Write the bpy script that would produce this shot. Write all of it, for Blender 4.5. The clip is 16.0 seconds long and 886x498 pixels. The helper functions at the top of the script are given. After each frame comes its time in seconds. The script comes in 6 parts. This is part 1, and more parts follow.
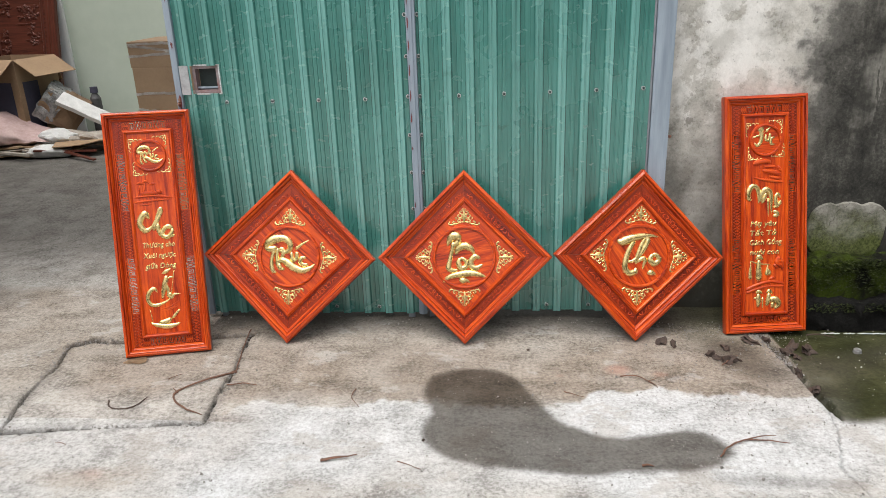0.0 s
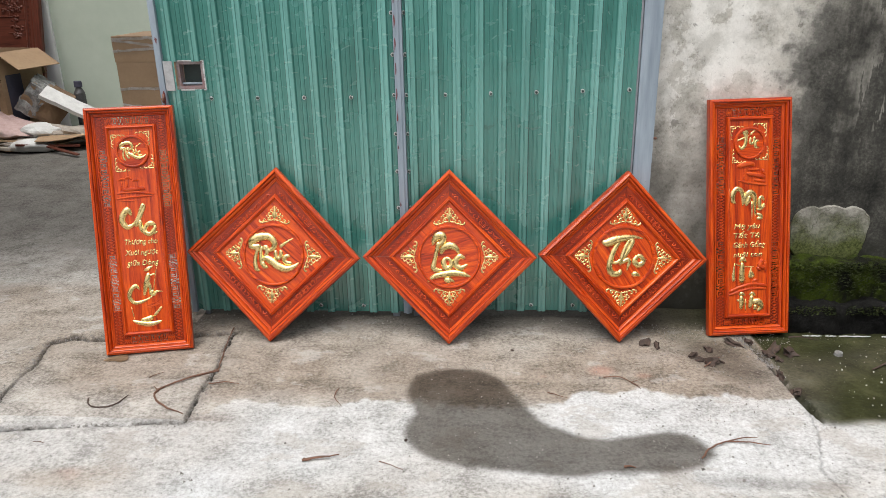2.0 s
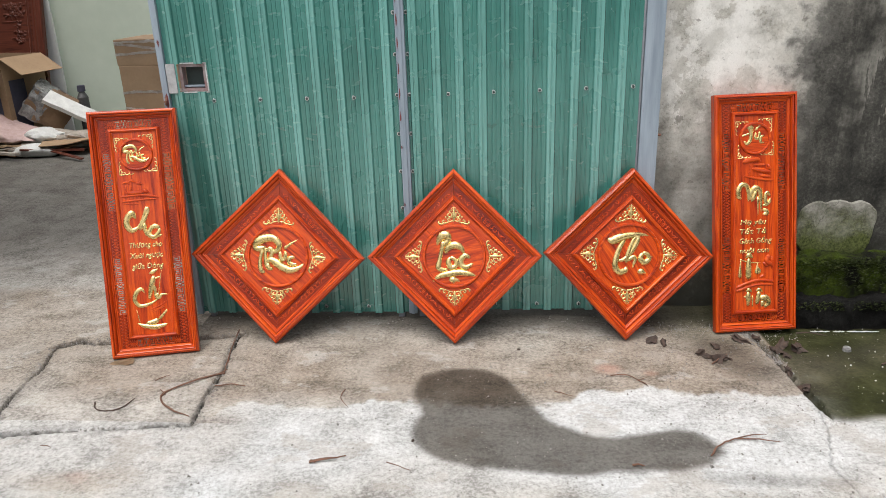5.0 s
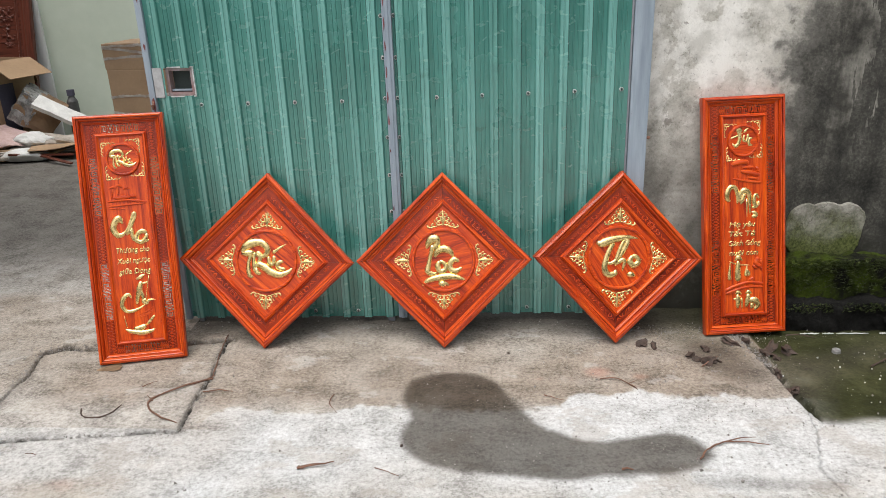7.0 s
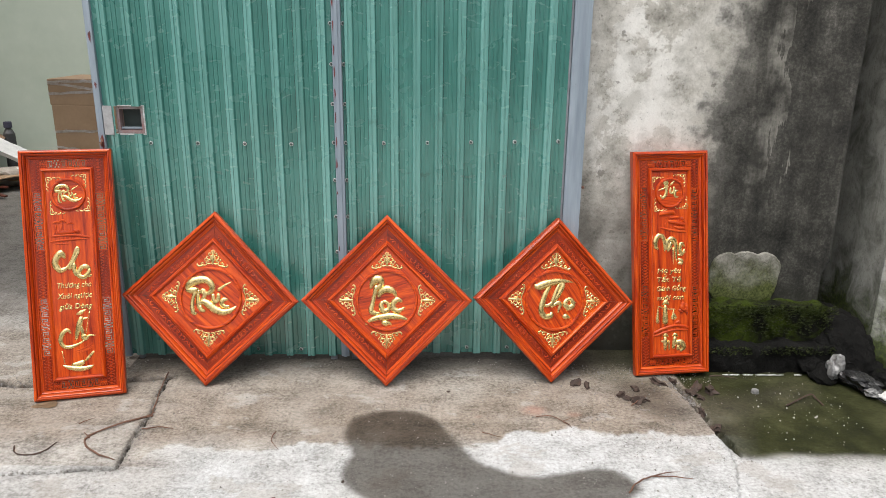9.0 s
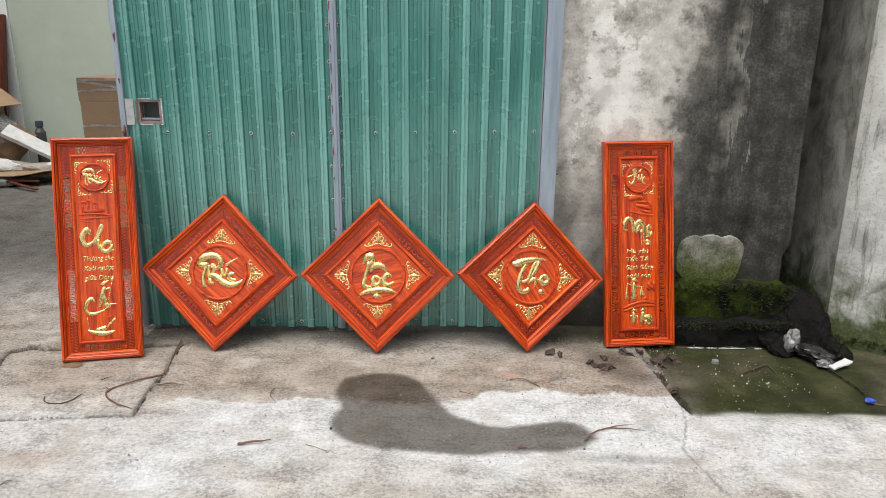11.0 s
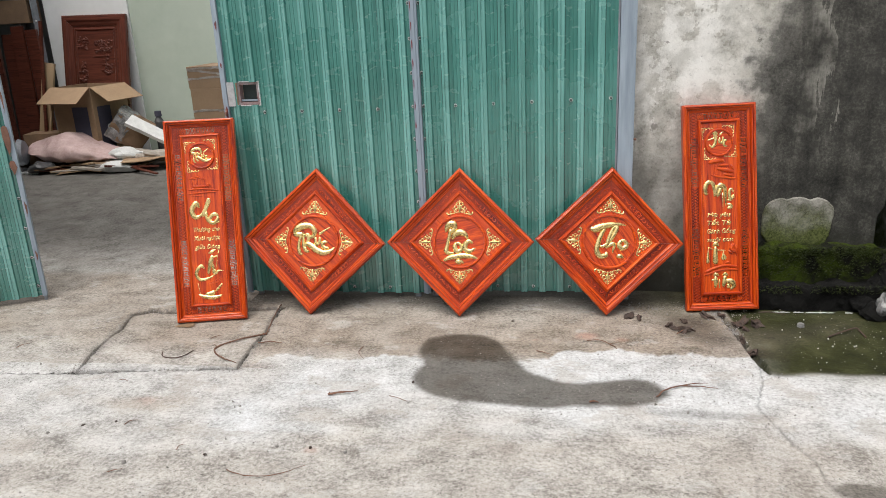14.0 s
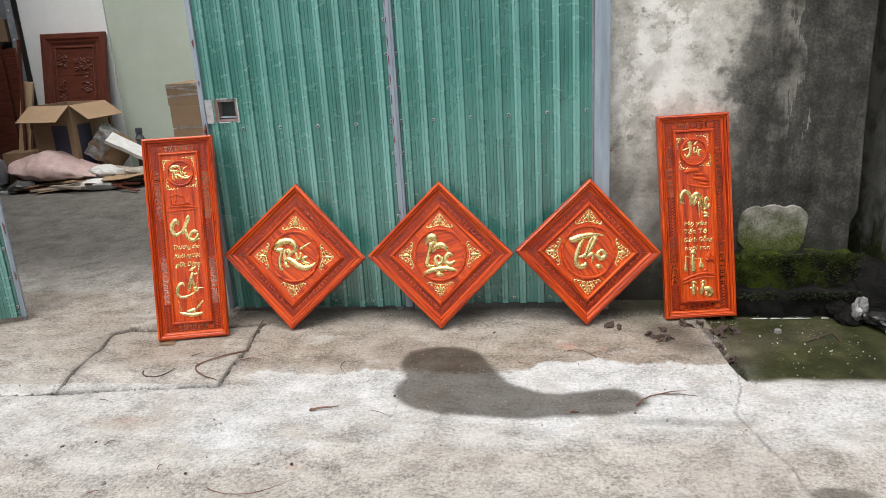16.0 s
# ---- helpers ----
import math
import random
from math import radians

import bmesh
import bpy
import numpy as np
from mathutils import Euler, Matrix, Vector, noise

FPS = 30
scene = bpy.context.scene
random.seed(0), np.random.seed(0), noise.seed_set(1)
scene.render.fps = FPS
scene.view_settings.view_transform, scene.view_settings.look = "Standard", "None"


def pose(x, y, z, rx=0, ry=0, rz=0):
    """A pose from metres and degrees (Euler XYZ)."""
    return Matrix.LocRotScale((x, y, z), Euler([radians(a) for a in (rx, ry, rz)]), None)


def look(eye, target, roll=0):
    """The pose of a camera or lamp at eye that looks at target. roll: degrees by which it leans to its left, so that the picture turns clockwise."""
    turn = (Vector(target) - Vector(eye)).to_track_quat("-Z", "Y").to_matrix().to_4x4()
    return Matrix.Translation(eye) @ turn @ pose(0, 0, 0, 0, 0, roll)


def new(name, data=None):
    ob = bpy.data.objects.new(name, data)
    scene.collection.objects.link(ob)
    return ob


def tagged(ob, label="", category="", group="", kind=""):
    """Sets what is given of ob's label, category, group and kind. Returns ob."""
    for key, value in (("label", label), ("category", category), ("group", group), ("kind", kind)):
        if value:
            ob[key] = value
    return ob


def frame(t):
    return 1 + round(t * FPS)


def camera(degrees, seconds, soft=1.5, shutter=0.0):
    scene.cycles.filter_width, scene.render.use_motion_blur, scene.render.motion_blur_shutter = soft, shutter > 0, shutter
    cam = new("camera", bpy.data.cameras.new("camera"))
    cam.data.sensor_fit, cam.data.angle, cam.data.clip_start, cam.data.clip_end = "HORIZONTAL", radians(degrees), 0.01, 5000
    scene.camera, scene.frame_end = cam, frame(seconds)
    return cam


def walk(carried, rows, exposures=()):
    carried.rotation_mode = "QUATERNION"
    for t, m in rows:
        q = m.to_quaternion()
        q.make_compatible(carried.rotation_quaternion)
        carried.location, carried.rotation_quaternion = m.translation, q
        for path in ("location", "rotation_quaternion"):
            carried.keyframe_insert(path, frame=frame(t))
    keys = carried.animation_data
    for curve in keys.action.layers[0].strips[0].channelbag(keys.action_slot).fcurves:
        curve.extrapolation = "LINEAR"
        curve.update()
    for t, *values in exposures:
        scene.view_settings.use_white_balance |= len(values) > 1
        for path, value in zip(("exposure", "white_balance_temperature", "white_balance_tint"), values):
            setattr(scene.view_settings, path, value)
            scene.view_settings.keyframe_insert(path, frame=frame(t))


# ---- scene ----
cam = camera(61.9, 16.0, soft=0.7)
PATH = [
    (0, (0.321, 0.319, 1.663), (0.149, 2.187, 0.971), -2.0),
    (0.5, (0.319, 0.323, 1.657), (0.166, 2.19, 0.956), -1.8),
    (1, (0.323, 0.327, 1.661), (0.178, 2.193, 0.956), -1.5),
    (1.5, (0.323, 0.33, 1.662), (0.188, 2.198, 0.961), -1.2),
    (2, (0.33, 0.329, 1.663), (0.193, 2.199, 0.967), -1.1),
    (2.5, (0.324, 0.328, 1.665), (0.184, 2.199, 0.974), -1.0),
    (3, (0.321, 0.327, 1.654), (0.169, 2.199, 0.968), -1.2),
    (5.5, (0.329, 0.341, 1.659), (0.183, 2.209, 0.962), -2.0),
    (6, (0.332, 0.344, 1.657), (0.191, 2.214, 0.961), -1.9),
    (6.5, (0.343, 0.348, 1.658), (0.2, 2.218, 0.965), -1.9),
    (7, (0.35, 0.351, 1.657), (0.217, 2.224, 0.968), -2.0),
    (7.5, (0.351, 0.354, 1.66), (0.237, 2.231, 0.978), -1.9),
    (8, (0.363, 0.341, 1.665), (0.278, 2.223, 0.993), -1.0),
    (8.5, (0.356, 0.276, 1.683), (0.343, 2.176, 1.057), 0.2),
    (8.7, (0.338, 0.267, 1.69), (0.369, 2.174, 1.087), 0.6),
    (10.8, (0.468, -0.139, 1.663), (0.445, 1.785, 1.118), 0.9),
    (11, (0.522, -0.151, 1.659), (0.494, 1.768, 1.095), 0.5),
    (11.5, (0.548, -0.208, 1.674), (0.456, 1.702, 1.088), 0.4),
    (12, (0.649, -0.225, 1.666), (0.409, 1.675, 1.089), -0.9),
    (12.5, (0.649, -0.258, 1.665), (0.35, 1.633, 1.084), -1.8),
    (13, (0.642, -0.303, 1.652), (0.328, 1.584, 1.066), -2.1),
    (13.5, (0.648, -0.315, 1.639), (0.326, 1.565, 1.039), -2.7),
    (14, (0.665, -0.321, 1.622), (0.357, 1.561, 1.018), -2.7),
    (14.5, (0.691, -0.326, 1.631), (0.395, 1.56, 1.034), -2.9),
    (15, (0.697, -0.32, 1.628), (0.405, 1.568, 1.035), -3.3),
    (15.5, (0.703, -0.327, 1.63), (0.419, 1.562, 1.038), -3.4),
    (16, (0.703, -0.332, 1.636), (0.431, 1.564, 1.059), -3.4),
]
walk(cam, [(t, look(eye, target, roll)) for t, eye, target, roll in PATH])

# ---- light ----
world = bpy.data.worlds.new("overcast_sky")
scene.world = world
world.use_nodes = True
wn = world.node_tree.nodes
sky = wn.new("ShaderNodeTexSky")
sky.sky_type, sky.sun_disc = "NISHITA", False
sky.sun_elevation, sky.sun_rotation = radians(69), radians(199)
sky.air_density, sky.dust_density, sky.ozone_density = 1.0, 4.0, 1.0
soft_sky = wn.new("ShaderNodeHueSaturation")
soft_sky.inputs["Saturation"].default_value = 0.35
world.node_tree.links.new(sky.outputs[0], soft_sky.inputs["Color"])
world.node_tree.links.new(soft_sky.outputs[0], wn["Background"].inputs["Color"])
wn["Background"].inputs["Strength"].default_value = 0.11
sun = new("sun", bpy.data.lights.new("sun", "SUN"))
sun.data.energy, sun.data.angle, sun.data.color = 1.5, radians(50), (1.0, 0.97, 0.93)
sun.matrix_world = look((-1.2, -3.4, 9.6), (0, 0, 0))
scene.view_settings.exposure = 0.7


# ---- materials ----
def material(name, rough=0.6, metal=0.0):
    m = bpy.data.materials.new(name)
    m.use_nodes = True
    b = m.node_tree.nodes["Principled BSDF"]
    b.inputs["Roughness"].default_value, b.inputs["Metallic"].default_value = rough, metal
    return m, m.node_tree, b


def coords(nt, scale=(1, 1, 1), random_shift=False):
    tc = nt.nodes.new("ShaderNodeTexCoord")
    out = tc.outputs["Object"]
    if random_shift:
        info = nt.nodes.new("ShaderNodeObjectInfo")
        add = nt.nodes.new("ShaderNodeVectorMath")
        add.operation = "MULTIPLY_ADD"
        nt.links.new(info.outputs["Random"], add.inputs[0])
        add.inputs[1].default_value = (7.0, 3.0, 5.0)
        nt.links.new(out, add.inputs[2])
        out = add.outputs[0]
    mp = nt.nodes.new("ShaderNodeMapping")
    mp.inputs["Scale"].default_value = scale
    nt.links.new(out, mp.inputs["Vector"])
    return mp.outputs[0]


def noise_of(nt, vec, scale, detail=5.0, rough=0.6, warp=0.0):
    n = nt.nodes.new("ShaderNodeTexNoise")
    n.inputs["Scale"].default_value, n.inputs["Detail"].default_value = scale, detail
    n.inputs["Roughness"].default_value, n.inputs["Distortion"].default_value = rough, warp
    nt.links.new(vec, n.inputs["Vector"])
    return n.outputs["Fac"]


def ramp(nt, fac, *stops):
    r = nt.nodes.new("ShaderNodeValToRGB")
    els = r.color_ramp.elements
    while len(els) < len(stops):
        els.new(0.5)
    for e, (p, c) in zip(els, stops):
        e.position = p
        e.color = (c, c, c, 1) if isinstance(c, (int, float)) else (*c, 1)
    nt.links.new(fac, r.inputs["Fac"])
    return r.outputs["Color"]


def mixed(nt, fac, a, b, mode="MIX"):
    n = nt.nodes.new("ShaderNodeMix")
    n.data_type, n.blend_type = "RGBA", mode
    for sock, v in ((n.inputs[0], fac), (n.inputs[6], a), (n.inputs[7], b)):
        if isinstance(v, (int, float)):
            sock.default_value = v
        elif isinstance(v, tuple):
            sock.default_value = (*v, 1)
        else:
            nt.links.new(v, sock)
    return n.outputs[2]


def calc(nt, op, a, b=0.0, clamp=False):
    n = nt.nodes.new("ShaderNodeMath")
    n.operation, n.use_clamp = op, clamp
    for sock, v in ((n.inputs[0], a), (n.inputs[1], b)):
        if isinstance(v, (int, float)):
            sock.default_value = v
        else:
            nt.links.new(v, sock)
    return n.outputs[0]


def attribute(nt, name):
    n = nt.nodes.new("ShaderNodeAttribute")
    n.attribute_name = name
    return n.outputs["Fac"]


def relief(nt, bsdf, height, strength=0.3, distance=0.004):
    b = nt.nodes.new("ShaderNodeBump")
    b.inputs["Strength"].default_value, b.inputs["Distance"].default_value = strength, distance
    nt.links.new(height, b.inputs["Height"])
    nt.links.new(b.outputs[0], bsdf.inputs["Normal"])


def speckled(name, dark, light, scale=20.0, rough=0.6, metal=0.0, bump=0.3, stretch=(1, 1, 1), fine=6.0, shift=True):
    """A material that wavers between two colours at two scales, with fine relief."""
    m, nt, b = material(name, rough, metal)
    v = coords(nt, stretch, shift)
    wide, small = noise_of(nt, v, scale), noise_of(nt, v, scale * fine, 4, 0.65)
    f = calc(nt, "ADD", calc(nt, "MULTIPLY", wide, 0.65), calc(nt, "MULTIPLY", small, 0.35))
    nt.links.new(ramp(nt, f, (0.32, dark), (0.68, light)), b.inputs["Base Color"])
    nt.links.new(ramp(nt, wide, (0.3, max(rough - 0.1, 0.02)), (0.7, min(rough + 0.12, 1.0))), b.inputs["Roughness"])
    relief(nt, b, f, bump, 0.003)
    return m


def lacquer(name, deep, mid, bright, coat=0.35):
    """Red hardwood under varnish, the grain along local X."""
    m, nt, b = material(name, 0.32)
    v = coords(nt, (1.6, 26, 26), True)
    band = noise_of(nt, v, 1.3, 6, 0.65, 1.6)
    pore = noise_of(nt, v, 14, 3, 0.7)
    f = calc(nt, "ADD", calc(nt, "MULTIPLY", band, 0.8), calc(nt, "MULTIPLY", pore, 0.2))
    nt.links.new(ramp(nt, f, (0.36, deep), (0.48, mid), (0.63, bright)), b.inputs["Base Color"])
    b.inputs["Coat Weight"].default_value, b.inputs["Coat Roughness"].default_value = coat, 0.14
    b.inputs["Specular IOR Level"].default_value = 0.3
    relief(nt, b, pore, 0.12, 0.0008)
    return m


WOOD = lacquer("lacquered_red_wood", (0.2, 0.013, 0.003), (0.47, 0.046, 0.004), (0.7, 0.105, 0.008), 0.35)
# the same red wood painted darker, for the shade in the recessed frieze
WOOD_SHADED = lacquer("shaded_red_wood", (0.08, 0.007, 0.003), (0.21, 0.019, 0.004), (0.36, 0.043, 0.006), 0.2)
WOOD_FIGURED = lacquer("figured_red_wood", (0.14, 0.01, 0.003), (0.48, 0.046, 0.005), (0.72, 0.115, 0.01), 0.35)
GOLD = speckled("gold_paint", (0.74, 0.53, 0.19), (0.95, 0.75, 0.36), 40, 0.25, 0.95, 0.04)
OLD_WOOD = lacquer("dark_red_wood", (0.05, 0.016, 0.011), (0.1, 0.03, 0.019), (0.14, 0.042, 0.027), 0.0)
PINE = speckled("raw_timber", (0.3, 0.2, 0.11), (0.45, 0.33, 0.2), 6, 0.7, stretch=(1, 1, 0.1))
CARD = speckled("cardboard", (0.27, 0.175, 0.1), (0.36, 0.245, 0.15), 9, 0.8, bump=0.15)
CARD_DARK = speckled("cardboard_inside", (0.16, 0.1, 0.06), (0.24, 0.155, 0.09), 9, 0.85, bump=0.15)
TAPE = speckled("clear_tape", (0.4, 0.33, 0.26), (0.95, 0.94, 0.93), 14, 0.08, bump=0.4)
SACKING = speckled("woven_sack", (0.36, 0.24, 0.22), (0.58, 0.44, 0.42), 7, 0.75, bump=0.5)
FOAM = speckled("white_foam", (0.46, 0.46, 0.45), (0.66, 0.66, 0.64), 14, 0.7)
RAG = speckled("rag_grey", (0.2, 0.17, 0.14), (0.42, 0.38, 0.33), 10, 0.85)
BLUE_MARK = speckled("blue_print", (0.045, 0.045, 0.07), (0.075, 0.075, 0.11), 12, 0.8)
CLEAR = speckled("clear_plastic", (0.07, 0.07, 0.07), (0.36, 0.36, 0.35), 18, 0.12, bump=0.9)
BLACK_BAG = speckled("black_plastic", (0.012, 0.012, 0.013), (0.03, 0.03, 0.03), 20, 0.25, bump=0.9)
BLUE = speckled("blue_plastic", (0.02, 0.06, 0.4), (0.03, 0.1, 0.55), 40, 0.35)
WIRE = speckled("rusty_wire", (0.045, 0.032, 0.026), (0.1, 0.06, 0.045), 60, 0.7)
TWIG = speckled("dry_twig", (0.085, 0.042, 0.028), (0.22, 0.115, 0.075), 50, 0.85)
BARK = speckled("rotten_bark", (0.028, 0.02, 0.016), (0.085, 0.055, 0.042), 40, 0.8)
STONE = speckled("grit", (0.12, 0.11, 0.1), (0.34, 0.32, 0.3), 30, 0.9)
STEEL = speckled("zinc_screw", (0.5, 0.52, 0.52), (0.75, 0.77, 0.77), 80, 0.3, 0.4)
RUBBER = speckled("screw_washer", (0.02, 0.03, 0.028), (0.04, 0.06, 0.055), 80, 0.6)
PRIMER = speckled("red_primer", (0.06, 0.02, 0.02), (0.24, 0.05, 0.045), 22, 0.6)
SCRAPED = speckled("scraped_primer", (0.2, 0.045, 0.04), (0.36, 0.36, 0.36), 16, 0.55)
GALVANISED = speckled("scuffed_zinc", (0.2, 0.2, 0.2), (0.5, 0.52, 0.53), 14, 0.45)
DARK_STEEL = speckled("dark_steel", (0.14, 0.15, 0.17), (0.27, 0.285, 0.31), 9, 0.5)
RUST = speckled("rust", (0.1, 0.045, 0.03), (0.25, 0.13, 0.09), 14, 0.8)
MACHINE = speckled("machine_grey", (0.03, 0.03, 0.032), (0.1, 0.1, 0.1), 12, 0.5)


def tin_material():
    """Green enamel, bleached on the crests of the ribs, handled and smeared about the latch."""
    m, nt, b = material("green_tin", 0.42)
    v = coords(nt)
    streak = coords(nt, (10, 10, 0.35))
    s, w, g = noise_of(nt, streak, 1.5, 6, 0.65), noise_of(nt, v, 2.2, 4), noise_of(nt, v, 45, 4, 0.7)
    f = calc(nt, "ADD", calc(nt, "MULTIPLY", s, 0.6), calc(nt, "MULTIPLY", w, 0.4))
    base = ramp(nt, f, (0.36, (0.03, 0.145, 0.12)), (0.5, (0.052, 0.21, 0.178)), (0.64, (0.08, 0.275, 0.238)))
    sep = nt.nodes.new("ShaderNodeSeparateXYZ")
    nt.links.new(v, sep.inputs[0])
    crest = ramp(nt, calc(nt, "MULTIPLY", sep.outputs["Y"], -40.0), (0.3, 0.0), (0.55, 1.0))
    bleach = calc(nt, "MULTIPLY", crest, ramp(nt, s, (0.36, 0.25), (0.6, 0.75)))
    base = mixed(nt, bleach, base, (0.19, 0.44, 0.4))
    # smears of grease at hand height, short and level
    reach = ramp(nt, sep.outputs["Z"], (0.62, 0.0), (0.95, 0.45), (1.2, 1.0), (1.42, 0.9), (1.6, 0.0))
    smear = ramp(nt, noise_of(nt, coords(nt, (10, 10, 17)), 1.5, 6, 0.55, 0.6), (0.6, 0.0), (0.66, 0.55))
    base = mixed(nt, calc(nt, "MULTIPLY", smear, reach), base, (0.02, 0.075, 0.062))
    hand = noise_of(nt, v, 7, 7, 0.7, 0.4)
    base = mixed(nt, ramp(nt, hand, (0.6, 0.0), (0.7, 0.4)), base, (0.03, 0.1, 0.085))
    base = mixed(nt, ramp(nt, g, (0.73, 0.0), (0.8, 0.5)), base, (0.2, 0.36, 0.32))
    nt.links.new(base, b.inputs["Base Color"])
    b.inputs["IOR"].default_value = 1.8
    b.inputs["Coat Weight"].default_value, b.inputs["Coat Roughness"].default_value = 0.8, 0.2
    nt.links.new(calc(nt, "ADD", ramp(nt, w, (0.3, 0.2), (0.7, 0.32)), calc(nt, "MULTIPLY", smear, 0.15)), b.inputs["Roughness"])
    relief(nt, b, calc(nt, "ADD", w, calc(nt, "MULTIPLY", g, 0.05)), 0.25, 0.01)
    return m


def steel_paint():
    m, nt, b = material("grey_blue_paint", 0.45)
    v = coords(nt)
    f, g = noise_of(nt, coords(nt, (14, 14, 1.2)), 2, 5), noise_of(nt, v, 60, 4, 0.7)
    base = ramp(nt, f, (0.3, (0.2, 0.25, 0.3)), (0.7, (0.33, 0.39, 0.45)))
    nt.links.new(mixed(nt, ramp(nt, g, (0.64, 0.0), (0.74, 0.6)), base, (0.17, 0.17, 0.18)), b.inputs["Base Color"])
    relief(nt, b, g, 0.2, 0.001)
    return m


def concrete_wall():
    """Old cement render: flaking whitewash by the gate, grey below, black with mould towards the corner."""
    m, nt, b = material("mouldy_cement_render", 0.85)
    b.inputs["Specular IOR Level"].default_value = 0.2
    v = coords(nt)
    sep = nt.nodes.new("ShaderNodeSeparateXYZ")
    nt.links.new(v, sep.inputs[0])
    big, mid, fine = noise_of(nt, v, 2.1, 8, 0.6), noise_of(nt, v, 7, 9, 0.62), noise_of(nt, v, 70, 5, 0.7)
    run = noise_of(nt, coords(nt, (8, 8, 1.3)), 1.8, 7, 0.62)
    tone = calc(nt, "ADD", calc(nt, "MULTIPLY", mid, 0.5), calc(nt, "ADD", calc(nt, "MULTIPLY", big, 0.35), calc(nt, "MULTIPLY", fine, 0.15)))
    body = ramp(nt, tone, (0.38, (0.17, 0.165, 0.143)), (0.48, (0.43, 0.415, 0.37)), (0.58, (0.64, 0.62, 0.57)))
    # grime low down, in clouds
    grime = calc(nt, "ADD", sep.outputs["Z"], calc(nt, "MULTIPLY", calc(nt, "SUBTRACT", big, 0.5), 2.2))
    body = mixed(nt, ramp(nt, grime, (0.45, 0.62), (0.75, 0.3), (1.05, 0.0)), body, (0.12, 0.118, 0.1))
    # whitewash that has come off in flakes, with sharp edges
    flake = noise_of(nt, v, 4.2, 12, 0.66)
    high = ramp(nt, calc(nt, "ADD", sep.outputs["Z"], calc(nt, "MULTIPLY", calc(nt, "SUBTRACT", mid, 0.5), 0.5)), (0.95, 0.0), (1.2, 1.0))
    by_gate = ramp(nt, calc(nt, "ADD", sep.outputs["X"], calc(nt, "MULTIPLY", calc(nt, "SUBTRACT", big, 0.5), 0.4)), (0.02, 0.2), (0.1, 1.0), (0.36, 1.0), (0.62, 0.1))
    wash = calc(nt, "MULTIPLY", ramp(nt, flake, (0.46, 0.0), (0.485, 0.7), (0.54, 1.0)), calc(nt, "MULTIPLY", high, by_gate))
    body = mixed(nt, calc(nt, "MULTIPLY", wash, 0.9), body, ramp(nt, mid, (0.38, (0.56, 0.55, 0.51)), (0.55, (0.8, 0.79, 0.75))))
    nick = ramp(nt, noise_of(nt, v, 13, 8, 0.65), (0.63, 0.0), (0.655, 0.7))
    body = mixed(nt, nick, body, (0.2, 0.19, 0.165))
    # mould that spreads from the damp corner, thinner along a run
    edge = calc(nt, "ADD", sep.outputs["X"], calc(nt, "MULTIPLY", calc(nt, "SUBTRACT", big, 0.5), 0.6))
    edge = calc(nt, "ADD", edge, calc(nt, "MULTIPLY", calc(nt, "SUBTRACT", mid, 0.5), 0.6))
    edge = calc(nt, "SUBTRACT", edge, calc(nt, "MULTIPLY", sep.outputs["Z"], 0.13))
    mould = ramp(nt, edge, (0.45, 0.0), (0.53, 0.75), (0.62, 0.97))
    dark = ramp(nt, calc(nt, "ADD", calc(nt, "MULTIPLY", mid, 0.42), calc(nt, "ADD", calc(nt, "MULTIPLY", fine, 0.33), calc(nt, "MULTIPLY", run, 0.25))), (0.4, (0.014, 0.014, 0.013)), (0.5, (0.038, 0.037, 0.032)), (0.58, (0.08, 0.078, 0.068)), (0.66, (0.2, 0.19, 0.165)))
    pale_run = calc(nt, "MULTIPLY", ramp(nt, calc(nt, "ADD", sep.outputs["X"], calc(nt, "MULTIPLY", calc(nt, "SUBTRACT", run, 0.5), 0.5)), (0.86, 0.0), (0.98, 1.0), (1.1, 1.0), (1.24, 0.0)), ramp(nt, sep.outputs["Z"], (0.7, 0.0), (1.2, 0.62)))
    dark = mixed(nt, pale_run, dark, ramp(nt, mid, (0.42, (0.06, 0.058, 0.05)), (0.6, (0.3, 0.29, 0.255))))
    body = mixed(nt, mould, body, dark)
    low = calc(nt, "ADD", sep.outputs["Z"], calc(nt, "MULTIPLY", calc(nt, "SUBTRACT", mid, 0.5), 0.5))
    body = mixed(nt, ramp(nt, low, (0.14, 0.85), (0.42, 0.0)), body, (0.03, 0.031, 0.022))
    pits = ramp(nt, fine, (0.3, 0.5), (0.4, 0.0))
    nt.links.new(mixed(nt, pits, body, (0.05, 0.05, 0.045)), b.inputs["Base Color"])
    relief(nt, b, calc(nt, "ADD", calc(nt, "MULTIPLY", wash, 0.16), calc(nt, "ADD", calc(nt, "MULTIPLY", mid, 0.6), calc(nt, "MULTIPLY", fine, 0.2))), 0.7, 0.011)
    return m


